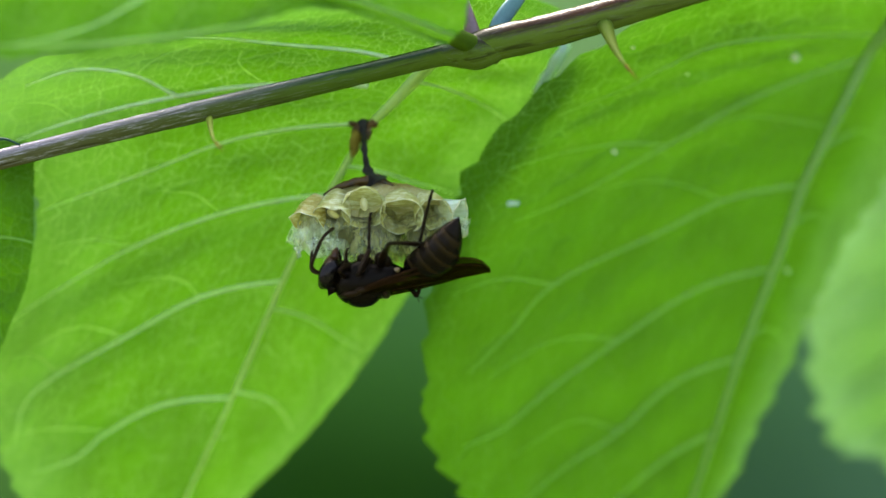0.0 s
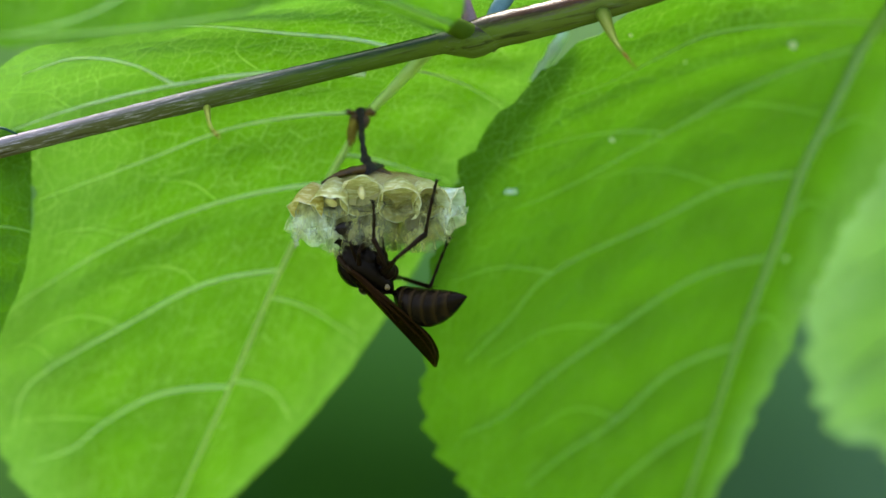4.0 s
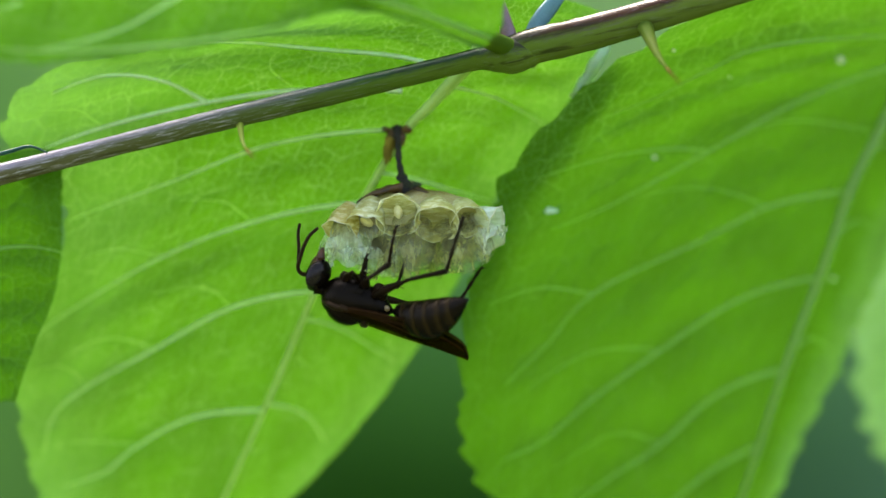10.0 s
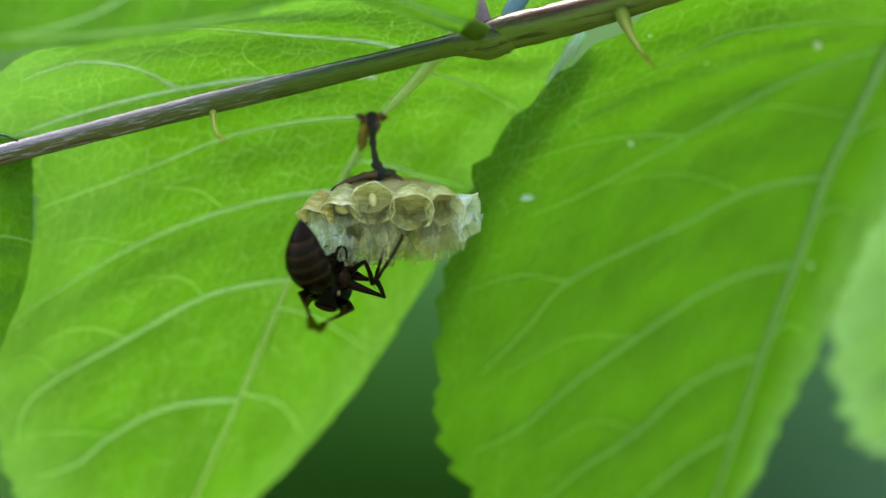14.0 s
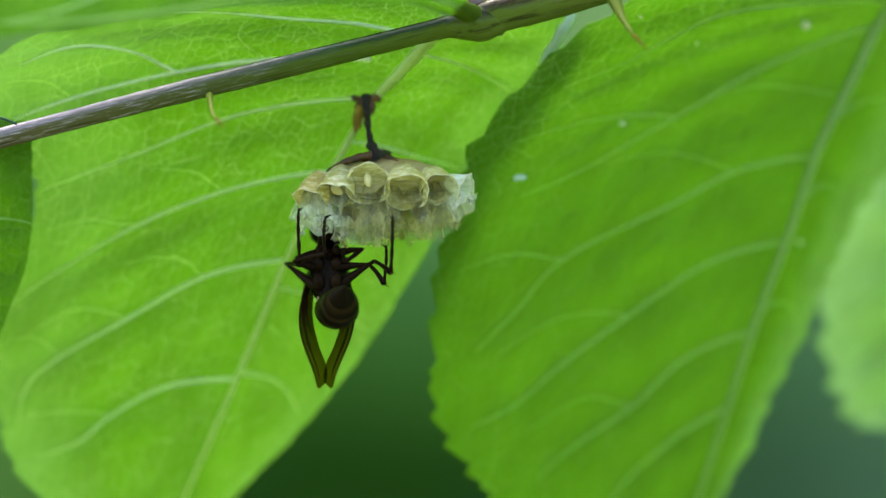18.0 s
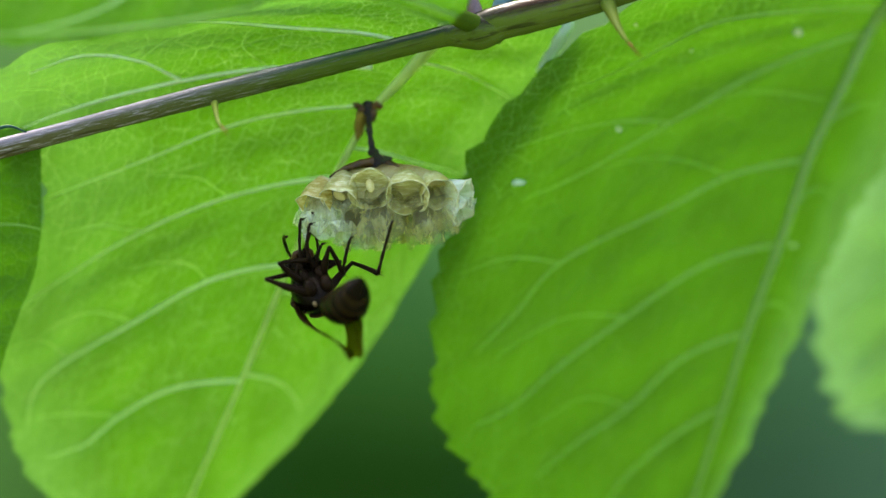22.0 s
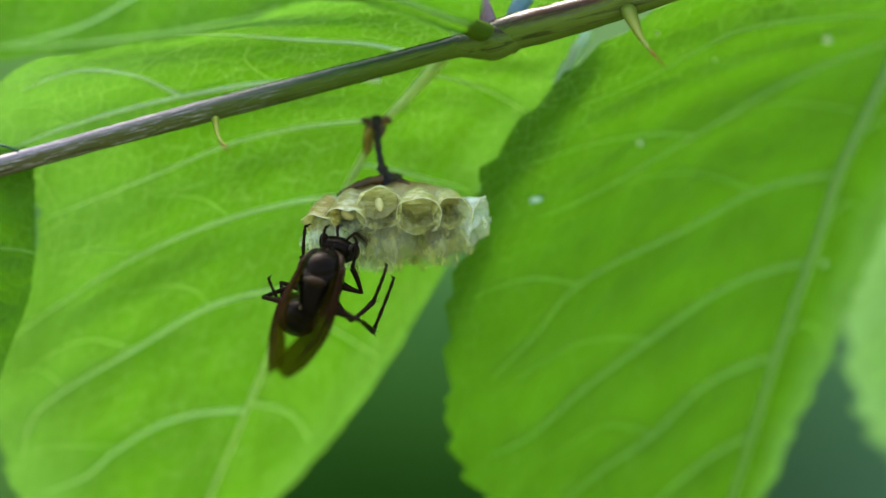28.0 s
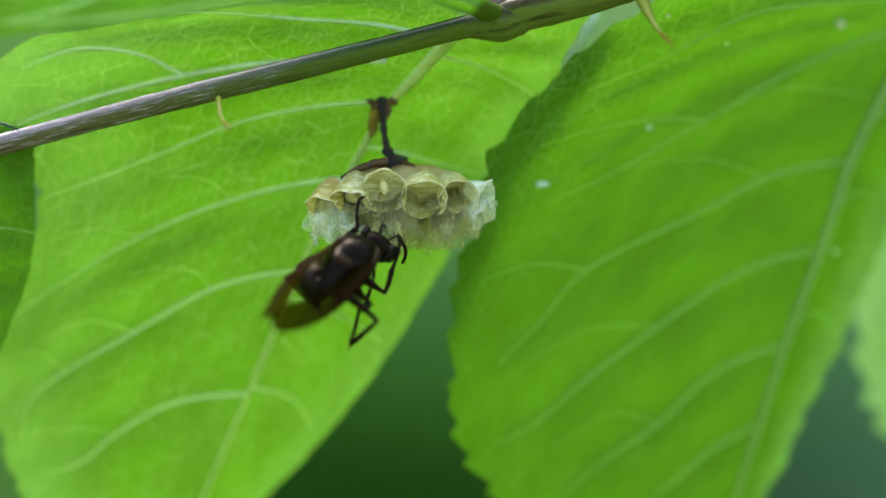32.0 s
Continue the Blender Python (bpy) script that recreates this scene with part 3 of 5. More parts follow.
# veins: half thickness, then places on the blade (from base to tip, from the midrib out to a margin)
NEST_VEINS = (
    (0.28, (0.426, -0.02), (0.427, -0.42), (0.442, -0.70), (0.443, -0.985)),
    (0.30, (0.555, 0.0), (0.543, -0.36), (0.542, -0.62), (0.552, -0.83), (0.562, -0.97)),
    (0.29, (0.672, 0.0), (0.667, -0.32), (0.683, -0.57), (0.690, -0.79), (0.703, -0.89), (0.753, -0.94)),
    (0.27, (0.786, 0.0), (0.784, -0.35), (0.798, -0.58), (0.815, -0.74), (0.811, -0.91)),
    (0.26, (0.510, 0.0), (0.503, 0.56), (0.482, 0.95)),
    (0.22, (0.780, 0.0), (0.776, 0.46), (0.787, 0.84)),
    (0.22, (0.700, 0.0), (0.690, 0.30), (0.679, 0.65), (0.666, 0.92)),
    (0.26, (0.250, 0.0), (0.278, 0.10), (0.332, 0.57), (0.353, 0.92)),
)
UPPER_VEINS = (
    (0.30, (0.215, -0.02), (0.210, -0.20), (0.212, -0.43), (0.175, -0.72), (0.125, -0.93)),
    (0.36, (0.305, -0.10), (0.322, -0.36), (0.340, -0.60), (0.353, -0.81), (0.364, -0.95)),
    (0.26, (0.337, -0.57), (0.290, -0.68), (0.260, -0.83), (0.281, -0.92)),
)
LOOP_VEINS = (
    (0.09, (0.354, -0.80), (0.321, -0.85), (0.307, -0.94)),
    (0.10, (0.542, -0.62), (0.503, -0.80), (0.488, -0.95)),
    (0.10, (0.683, -0.57), (0.626, -0.76), (0.627, -0.92)),
    (0.09, (0.690, -0.79), (0.634, -0.875), (0.616, -0.95)),
    (0.10, (0.798, -0.58), (0.767, -0.79), (0.740, -0.97)),
    (0.08, (0.667, -0.32), (0.620, -0.45), (0.585, -0.66)),
    (0.08, (0.543, -0.36), (0.500, -0.50), (0.470, -0.68)),
    (0.07, (0.322, -0.36), (0.270, -0.46), (0.215, -0.50)),
    (0.07, (0.290, -0.68), (0.240, -0.66), (0.195, -0.60)),
)
BROAD_VEINS = (
    (0.32, (0.258, 0.0), (0.222, -0.485), (0.237, -0.624), (0.258, -0.715), (0.258, -0.85)),
    (0.34, (0.359, 0.0), (0.394, -0.307), (0.421, -0.49), (0.434, -0.70), (0.423, -0.84)),
    (0.36, (0.545, 0.0), (0.531, -0.25), (0.537, -0.43), (0.528, -0.70), (0.552, -0.80), (0.565, -0.90)),
    (0.36, (0.640, 0.0), (0.632, -0.25), (0.644, -0.50), (0.650, -0.70), (0.656, -0.84), (0.644, -0.94)),
    (0.34, (0.733, 0.0), (0.728, -0.28), (0.746, -0.52), (0.741, -0.74), (0.741, -0.89)),
    (0.32, (0.828, 0.0), (0.820, -0.40), (0.819, -0.68), (0.830, -0.9)),
    (0.28, (0.498, 0.0), (0.449, 0.32), (0.430, 0.60)),
    (0.28, (0.600, 0.0), (0.565, 0.30), (0.548, 0.70)),
    (0.26, (0.715, 0.0), (0.702, 0.26), (0.710, 0.65), (0.732, 0.85)),
)
BRANCH_VEINS = (
    (0.18, (0.421, -0.49), (0.348, -0.75), (0.311, -0.94)),
    (0.15, (0.528, -0.70), (0.489, -0.83), (0.471, -0.95)),
    (0.12, (0.462, -0.03), (0.416, -0.32), (0.420, -0.46)),
    (0.12, (0.531, -0.25), (0.470, -0.47), (0.439, -0.66)),
    (0.13, (0.644, -0.50), (0.599, -0.68), (0.587, -0.85)),
    (0.13, (0.746, -0.52), (0.700, -0.66), (0.690, -0.85)),
)
NEAR_VEINS = (
    (((-30.9, -8.0, 28.0), (-36.0, -8.0, 25.0), (-40.5, -8.0, 23.3), (-45.4, -8.0, 22.2), (-49.6, -8.0, 21.8)), 0.17),
    (((-48.4, -8.0, 27.1), (-49.6, -8.0, 26.7), (-52.0, -8.0, 26.2)), 0.14),
)


NEAR_LEAF = tuple(tuple((0.94 * x, 0.94 * (y + 186.6) - 186.6, 0.94 * z) for x, y, z in row) for row in NEAR_LEAF)


class LeafShape:
    def __init__(self, rows, bulge, pucker, seed, tooth=0.55, teeth=26, even=1.0):
        self.n = len(rows)
        self.mid, self.left, self.right = ([Vector(r[i]) for r in rows] for i in range(3))
        self.bulge, self.pucker, self.seed, self.tooth, self.teeth, self.even = bulge, pucker, seed, tooth, teeth, even

    @staticmethod
    def along(points, s):
        p = [2 * points[0] - points[1]] + points + [2 * points[-1] - points[-2]]
        spans = len(points) - 1
        k = min(int(s * spans), spans - 1)
        t = s * spans - k
        a, b, c, d = p[k:k + 4]
        return 0.5 * (2 * b + (c - a) * t + (2 * a - 5 * b + 4 * c - d) * t * t + (3 * b - a - 3 * c + d) * t ** 3)

    def at(self, s, w, lift=0.0):
        """The place on the blade: s from base to tip, w from one margin (-1) over the midrib (0) to the other (1)."""
        m = self.along(self.mid, s)
        e = self.along(self.left if w < 0 else self.right, s)
        a = abs(w)
        out = e - m
        # saw teeth that point to the tip
        if a > 0.9:
            ph = (s * self.teeth + 0.3 * noise.noise(Vector((s * 9, self.seed, w)))) % 1.0
            big = (s * self.teeth / 3.1) % 1.0
            saw = (1 - ph) * self.tooth + (1 - big) * self.tooth * 0.6 - 0.7 * self.tooth
            out += out.normalized() * saw * (1.0 if w < 0 else self.even) * (a - 0.9) * 10 * min(1.0, 6 * (1 - s), 8 * s + 0.2)
        # rows bow towards the tip on their way to the margin
        step = (self.along(self.mid, min(1, s + 0.01)) - self.along(self.mid, max(0, s - 0.01))).normalized()
        p = m + out * a + step * (-0.30 * out.length * a * (1 - a))
        rows = s * (self.n - 1)
        swell = self.bulge * math.sin(math.pi * min(1, a)) - self.pucker * math.sin(math.pi * rows) ** 2 * min(1, 3 * a) * min(1, 3 * (1 - a) + 0.2)
        swell += 0.5 * self.pucker * noise.noise(p * 0.16 + Vector((self.seed, 0, 0)))
        return p + Vector((0, swell - lift, 0))


def leaf_thing(name, rows, mat, label, seed, bulge=0.8, pucker=0.6, tooth=0.8, teeth=24, vein_rows=(), rib=0.62, vein=0.27, group="", density=(170, 64), dull=False, pale=(1.0, 0.75), even=1.0, lift=0.0, lit_share=0.0):
    shape = LeafShape(rows, bulge, pucker, seed, tooth, teeth, even)
    top = base(name, label, "leaf", rows[0][0], group)
    bm = bmesh.new()
    ns, nw = density
    uv = bm.loops.layers.uv.new("UVMap")
    edge = bm.verts.layers.float.new("edge")
    base_light = bm.verts.layers.float.new("base_light")
    grid, flat = [], {}
    here = Vector(rows[0][0])
    length = sum((shape.mid[i + 1] - shape.mid[i]).length for i in range(shape.n - 1))
    widest = max((q - m).length for q, m in zip(shape.left + shape.right, shape.mid * 2))
    for i in range(ns + 1):
        s = i / ns
        row = []
        for j in range(nw + 1):
            w = 2 * j / nw - 1
            w = math.copysign(abs(w) ** 0.85, w)
            v = bm.verts.new(shape.at(s, w) - here)
            # doubled near the base on one side, where the painted sheen sits
            v[edge] = 0.75 * pale[0] * abs(w) * (1 + max(0, 1 - s / 0.42)) if w < 0 else pale[1] * w
            # painted brightening, fading out from the base towards the tip
            v[base_light] = lit_share * min(1.0, max(0.0, 1.35 - s / 0.36)) * (0.75 + 0.25 * w)
            half = (shape.along(shape.left if w < 0 else shape.right, s) - shape.along(shape.mid, s)).length
            flat[v] = (s * length + seed * 13, w * (0.5 * half + 0.5 * widest * 0.5))
            row.append(v)
        grid.append(row)
    for a, b in zip(grid, grid[1:]):
        for j in range(nw):
            f = bm.faces.new((a[j], a[j + 1], b[j + 1], b[j]))
            for loop in f.loops:
                loop[uv].uv = flat[loop.vert]
    blade = part("blade", bm, mat, top)
    # midrib, thick at the base
    bm = bmesh.new()
    tube(bm, [shape.at(i / 60 * 0.985, 0, 0.15 + lift * max(0, 1 - i / 24)) - here for i in range(8 if lift else 0, 61)], lambda s: rib * (1 - 0.75 * s) * (1 + 0.5 * lift * max(0, 1 - s / 0.4)), 12)
    part("midrib", bm, MIDRIB_DEEP if dull else MIDRIB, top, "pale yellow-green raised midrib")
    for r, sides in vein_rows:
        for w in sides:
            s0 = r / (shape.n - 1)
            pts = []
            for i in range(41):
                a = 0.99 * i / 40
                pts.append(shape.at(s0, a * w, 0.02) - here)
            bm = bmesh.new()
            tube(bm, pts, lambda s: vein * (1 - 0.75 * s), 8, flat=0.55)
            part("side_vein", bm, VEIN_DEEP if dull else VEIN, top)
    return top, shape


def on_blade(shape, point):
    """The s and w at which the blade lies nearest to the line of sight through a point."""
    eye = Vector((0, -186.6, 0))
    d0 = Vector(point) - eye

    def miss(s, w):
        p = shape.at(min(max(s, 0), 1), min(max(w, -1), 1)) - eye
        return (p.x / p.y - d0.x / d0.y) ** 2 + (p.z / p.y - d0.z / d0.y) ** 2
    best = min((miss(i / 40, j / 15 - 1), i / 40, j / 15 - 1) for i in range(41) for j in range(31))
    step = 0.03
    for _ in range(9):
        best = min([best] + [(miss(best[1] + step * a, best[2] + step * b), best[1] + step * a, best[2] + step * b) for a in (-1, 0, 1) for b in (-1, 0, 1)])
        step *= 0.62
    return best[1:]


def traced_vein(top, shape, places, thick, mat, name="side_vein"):
    """A vein that follows its own curve over the blade, thinning out to nothing."""
    here = top.location / MM
    path = curve_points([Vector((q[0], q[1], 0)) for q in places], 40)
    bm = bmesh.new()
    tube(bm, [shape.at(min(max(q.x, 0), 1), min(max(q.y, -1), 1), 0.0) - here for q in path], lambda s: thick * (1 - 0.85 * s ** 1.5), 8, flat=0.40)
    part(name, bm, mat, top)


def drawn_vein(top, shape, points, thick, mat, name="side_vein"):
    """A vein given by points in space, laid onto the blade."""
    traced_vein(top, shape, [on_blade(shape, p) for p in points], thick, mat, name)


nest_leaf, nest_shape = leaf_thing("leaf", NEST_LEAF, LEAF, "bright green serrated leaf carrying the nest on its midrib", 1,
    teeth=16, tooth=1.0, group="leaves on the thorny stem", even=0.3, lift=1.0, lit_share=0.22)
for veins, mat in ((NEST_VEINS, VEIN), (UPPER_VEINS, VEIN_PALE), (LOOP_VEINS, VEIN_FINE)):
    for thick, *places in veins:
        traced_vein(nest_leaf, nest_shape, places, 0.86 * thick, mat)
broad_leaf, broad_shape = leaf_thing("leaf", BROAD_LEAF, LEAF_DEEP, "broad mid-green serrated leaf with small pale scars beside the nest", 2,
    pale=(0.5, 1.1), lit_share=0.55, rib=1.05, vein=0.26, teeth=22, tooth=1.4, group="leaves on the thorny stem", dull=True)
for veins in (BROAD_VEINS, BRANCH_VEINS):
    for thick, *places in veins:
        traced_vein(broad_leaf, broad_shape, places, 0.76 * thick, VEIN_DEEP)
low_leaf, low_shape = leaf_thing("leaf", LOW_LEAF, LEAF_PALE, "pale green coarsely toothed leaf hanging behind the broad leaf", 3,
    vein_rows=((1, (-1, 1)), (2, (-1, 1)), (3, (-1, 1)), (4, (-1, 1))), rib=0.9, vein=0.4, tooth=2.4, teeth=10, group="leaves on the thorny stem", density=(90, 40), dull=True)
dark_leaf, dark_shape = leaf_thing("leaf", DARK_LEAF, LEAF_DEEP, "shaded green leaf hanging beside the nest's leaf", 4,
    vein_rows=((2, (1,)),), pale=(0.2, 0.2), tooth=0.12, group="leaves on the thorny stem", density=(90, 40), dull=True)
near_leaf, near_shape = leaf_thing("leaf", NEAR_LEAF, LEAF, "green leaf in front of the stem, close and out of focus", 5,
    vein_rows=(), pale=(0.5, 0.3), rib=0.25, dull=True, tooth=0.4, group="leaves on the thorny stem", density=(90, 40))

for curve, thick in NEAR_VEINS:
    drawn_vein(near_leaf, near_shape, curve, thick, VEIN)
here = Vector(NEAR_LEAF[0][0])
bm = bmesh.new()
tube(bm, [near_shape.at((1.6 + 3.6 * i / 50) / 7, -0.9, 0.05) - here for i in range(51)], lambda s: 0.06 + 0.18 * math.sin(math.pi * s), 8, flat=0.5)
part("blade_edge", bm, VEIN_FINE, near_leaf, "pale thickened leaf edge")

# stalk of the low leaf, running back to the stem
bm = bmesh.new()
foot_ = Vector(LOW_LEAF[0][0])
tube(bm, curve_points([Vector((0, 0, -1.0)), Vector((1.5, -8, 8)), Vector((1.0, -30, 14)), Vector((62, -4.5, 39.3)) - foot_], 24), lambda s: 0.8 + 0.2 * s, 10)
part("petiole", bm, PETIOLE, low_leaf, "olive-green leaf stalk")

# scars on the broad leaf: a ring round a pit, and two pale flecks
for s, w, size in ((0.31, -0.24, 1.0), (0.39, -0.64, 0.55), (0.385, -0.87, 0.85), (0.1775, -0.80, 0.4), (0.275, -0.53, 0.3), (0.635, 0.27, 0.55)):
    spot = broad_shape.at(s, w, 0.12) - Vector(BROAD_LEAF[0][0])
    bm = bmesh.new()
    if size == 0.85:
        blob(bm, spot, (2.1, 0.16, 0.62), 8, 12)
    else:
        tube(bm, [spot, spot + Vector((0, -0.10, 0))], [size * 0.62, size * 0.5], 12, flat=0.75)
    part("scar", bm, RIM if size == 0.85 else SCAR, broad_leaf, "pale insect scar")
    if size == 1.0:
        bm = bmesh.new()
        tube(bm, [spot + Vector((0, -0.08, 0)), spot + Vector((0, -0.14, 0))], [0.3, 0.22], 10, flat=0.8)
        part("scar_pit", bm, SCAR_DARK, broad_leaf)

# ---- thorny stem ----
STEM_LINE = ((-75, 0.8, 4.2), (-53.8, 0.4, 9.2), (-34.1, 0.2, 14.0), (-14.3, -0.1, 18.55), (3.45, -0.4, 22.65), (13.7, -1.2, 24.9), (29.4, -2.8, 29.4), (61, -5, 39))
stem = base("stem", "brown and green thorny stem crossing in front of the leaves", "stem", STEM_LINE[4])
o = Vector(STEM_LINE[4])
line = [p - o for p in curve_points(STEM_LINE, 120)]
bm = bmesh.new()
tube(bm, line, lambda s: 1.20 + 0.08 * math.sin(s * 21) * (1 - s) + (0.80 - 1.2 * max(0, s - 0.60)) / (1 + math.exp(-(s - 0.568) * 75)), 24, wobble=0.05)
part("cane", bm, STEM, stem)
bm = bmesh.new()
tube(bm, curve_points([Vector((-5.4, 0.0, -1.2)), Vector((-1.2, -0.2, -0.6)), Vector((1.6, -0.2, -0.25)), Vector((7.0, 0.0, 1.6))], 36), lambda s: 0.75 + 1.28 * math.sin(math.pi * s) ** 1.6, 20, wobble=0.05)
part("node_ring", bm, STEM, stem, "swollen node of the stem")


def thorn(root, tip, thick):
    root, tip = Vector(root) - o, Vector(tip) - o
    mid = (root + tip) / 2 + Vector((-0.35, 0, -0.35))
    pts = curve_points([root, mid, tip], 14)
    bm = bmesh.new()
    tube(bm, pts[:10], lambda s: thick * (1.3 - s) ** 1.6 * 0.75 + 0.10, 10, flat=0.8)
    t = part("thorn", bm, THORN, stem, "yellow-green hooked thorn")
    bm = bmesh.new()
    tube(bm, pts[9:], lambda s: 0.17 * (1 - s) + 0.02, 8)
    part("thorn_tip", bm, THORN_TIP, t, "red-brown thorn tip")


thorn((-26.2, -1.2, 14.6), (-22.9, -14.0, 10.2), 0.30)
thorn((17.9, -2.6, 25.2), (20.8, -12.0, 17.6), 0.75)
thorn((33.6, -3.6, 29.7), (35.0, -4.5, 27.4), 0.8)

# petiole of the near leaf and the bud in its axil
bm = bmesh.new()
tube(bm, curve_points([Vector((2.8, 0.9, -0.5)), Vector((0.8, 0.0, -0.1)), Vector((-2.4, -3.4, 0.9)), Vector((-7.6, -8.6, 2.4)), Vector((-15.4, -15.0, 4.4)), Vector((-24, -17.0, 6.9))], 30), lambda s: 1.30 - 0.6 * s, 16)
part("petiole", bm, PETIOLE, stem, "olive-green leaf stalk")
bm = bmesh.new()
tube(bm, curve_points([Vector((0.2, 0.8, 0.6)), Vector((-0.5, 1.0, 3.2)), Vector((-1.2, 1.2, 6.0)), Vector((-1.6, 1.4, 9.0))], 16), lambda s: 0.95 * (1 - s) ** 0.7 + 0.08, 12)
part("shoot", bm, BUD, stem, "purple side shoot")
bm = bmesh.new()
tube(bm, curve_points([Vector((2.0, 1.2, 1.6)), Vector((3.6, 1.8, 4.0)), Vector((6.4, 2.6, 7.6))], 14), lambda s: 0.25 + 0.7 * math.sin(math.pi * (0.15 + 0.7 * s)), 10, flat=0.35)
part("young_leaf", bm, YOUNG, stem, "pale folded young leaf")
bm = bmesh.new()
tube(bm, curve_points([Vector((-56.5, 0.2, 11.0)) - o, Vector((-52.4, -0.2, 11.75)) - o, Vector((-49.6, -0.5, 12.4)) - o, Vector((-47.6, -0.5, 11.7)) - o], 14), lambda s: 0.30 - 0.2 * s, 8, flat=0.5)
part("stipule", bm, STIPULE, stem, "small blue-green stipule")
# pale turned-over rim of the nest's leaf
bm = bmesh.new()
h = Vector(NEST_LEAF[0][0])
tube(bm, [nest_shape.at(0.06 + 0.22 * i / 30, 0.95, 0.2) - h for i in range(31)], lambda s: 0.10 + 0.62 * math.sin(math.pi * s) ** 0.8, 10, flat=0.3, wobble=0.5)
part("turned_rim", bm, RIM, nest_leaf, "pale turned-over leaf rim")

# ---- nest ----
NEST = Vector((-8.35, 1.8, 7.85))
nest = base("wasp_nest", "small pale papery nest hanging by a dark stalk from a leaf", "wasp nest", NEST)
bm = bmesh.new()
tube(bm, curve_points([Vector((-0.9, 4.6, 6.5)), Vector((-0.75, 3.0, 4.9)), Vector((-0.65, 1.4, 3.2)), Vector((-0.35, 0.5, 1.6)), Vector((0.1, -0.2, 0.5)), Vector((0.7, -0.4, -0.5))], 36),
     lambda s: 0.34 + 0.75 * max(0, 0.14 - s) / 0.14 + 0.28 * math.exp(-((s - 0.70) / 0.05) ** 2) + 4.2 * max(0, s - 0.74) + 0.05 * math.sin(s * 40), 12, wobble=0.5)
part("stalk", bm, PEDICEL, nest, "glossy black nest stalk")
bm = bmesh.new()
for x, y, z, w, h in ((-1.0, 4.2, 6.3, 2.6, 1.2), (-2.1, 4.2, 6.75, 1.7, 0.6), (0.1, 4.2, 6.7, 1.5, 0.9), (-0.55, 3.9, 5.6, 1.0, 1.5)):
    blob(bm, (x, y, z), (w, 0.9, h), 10, 14)
for v in bm.verts:
    v.co += Vector((noise.noise(v.co * 1.3), 0.4 * noise.noise(v.co * 1.1), noise.noise(v.co * 1.5 + Vector((7, 0, 0))))) * 0.42
part("resin_foot", bm, RESIN, nest, "dark brown resin smeared on the midrib")
bm = bmesh.new()
tube(bm, curve_points([Vector((-1.3, 4.3, 6.4)), Vector((-1.75, 4.4, 5.0)), Vector((-1.95, 4.6, 3.9)), Vector((-2.3, 4.9, 2.8))], 18), lambda s: 0.62 * (1 - s) ** 0.7 + 0.12, 10, flat=0.5, wobble=1.0)
part("resin_stain", bm, RESIN_STAIN, nest, "amber resin stain")

# domed top of the comb: varnished near the stalk, paler towards the cells
bm = bmesh.new()
n_u, n_v = 44, 12
rows_ = []
for j in range(n_v + 1):
    q = j / n_v
    ring = []
    for i in range(n_u):
        a = 2 * math.pi * i / n_u
        c = math.cos(a)
        p = Vector((0.2 + (9.6 if c > 0 else 7.6) * q * c, 0.6 + (3.5 if math.sin(a) < 0 else 5.0) * q * math.sin(a), 0.1 - 0.5 * q - (2.3 if c > 0 else 3.6) * q ** 2.2 - 1.2 * max(0, q - 0.8)))
        p.z += 0.22 * noise.noise(p * 0.45) * min(1, 3 * q) + 0.14 * math.sin(p.x * 1.95) * q
        ring.append(bm.verts.new(p))
    rows_.append(ring)
for a, b in zip(rows_, rows_[1:]):
    for i in range(n_u):
        bm.faces.new((a[i], a[(i + 1) % n_u], b[(i + 1) % n_u], b[i]))
part("comb_top", bm, NEST_CAP, nest, "brown varnished top fading to amber and cream")
bm = bmesh.new()
tube(bm, curve_points([Vector((-5.2, -1.0, -1.75)), Vector((-3.2, -1.1, -0.75)), Vector((-1.2, -0.7, -0.2)), Vector((0.6, -0.5, 0.0)), Vector((1.9, -0.6, -0.4)), Vector((2.8, -0.8, -0.9))], 30), lambda s: 0.12 + 0.42 * math.sin(math.pi * s) ** 0.8, 10, flat=0.7, wobble=0.9)
part("varnish_ridge", bm, RESIN, nest, "dark glossy varnish ridge")


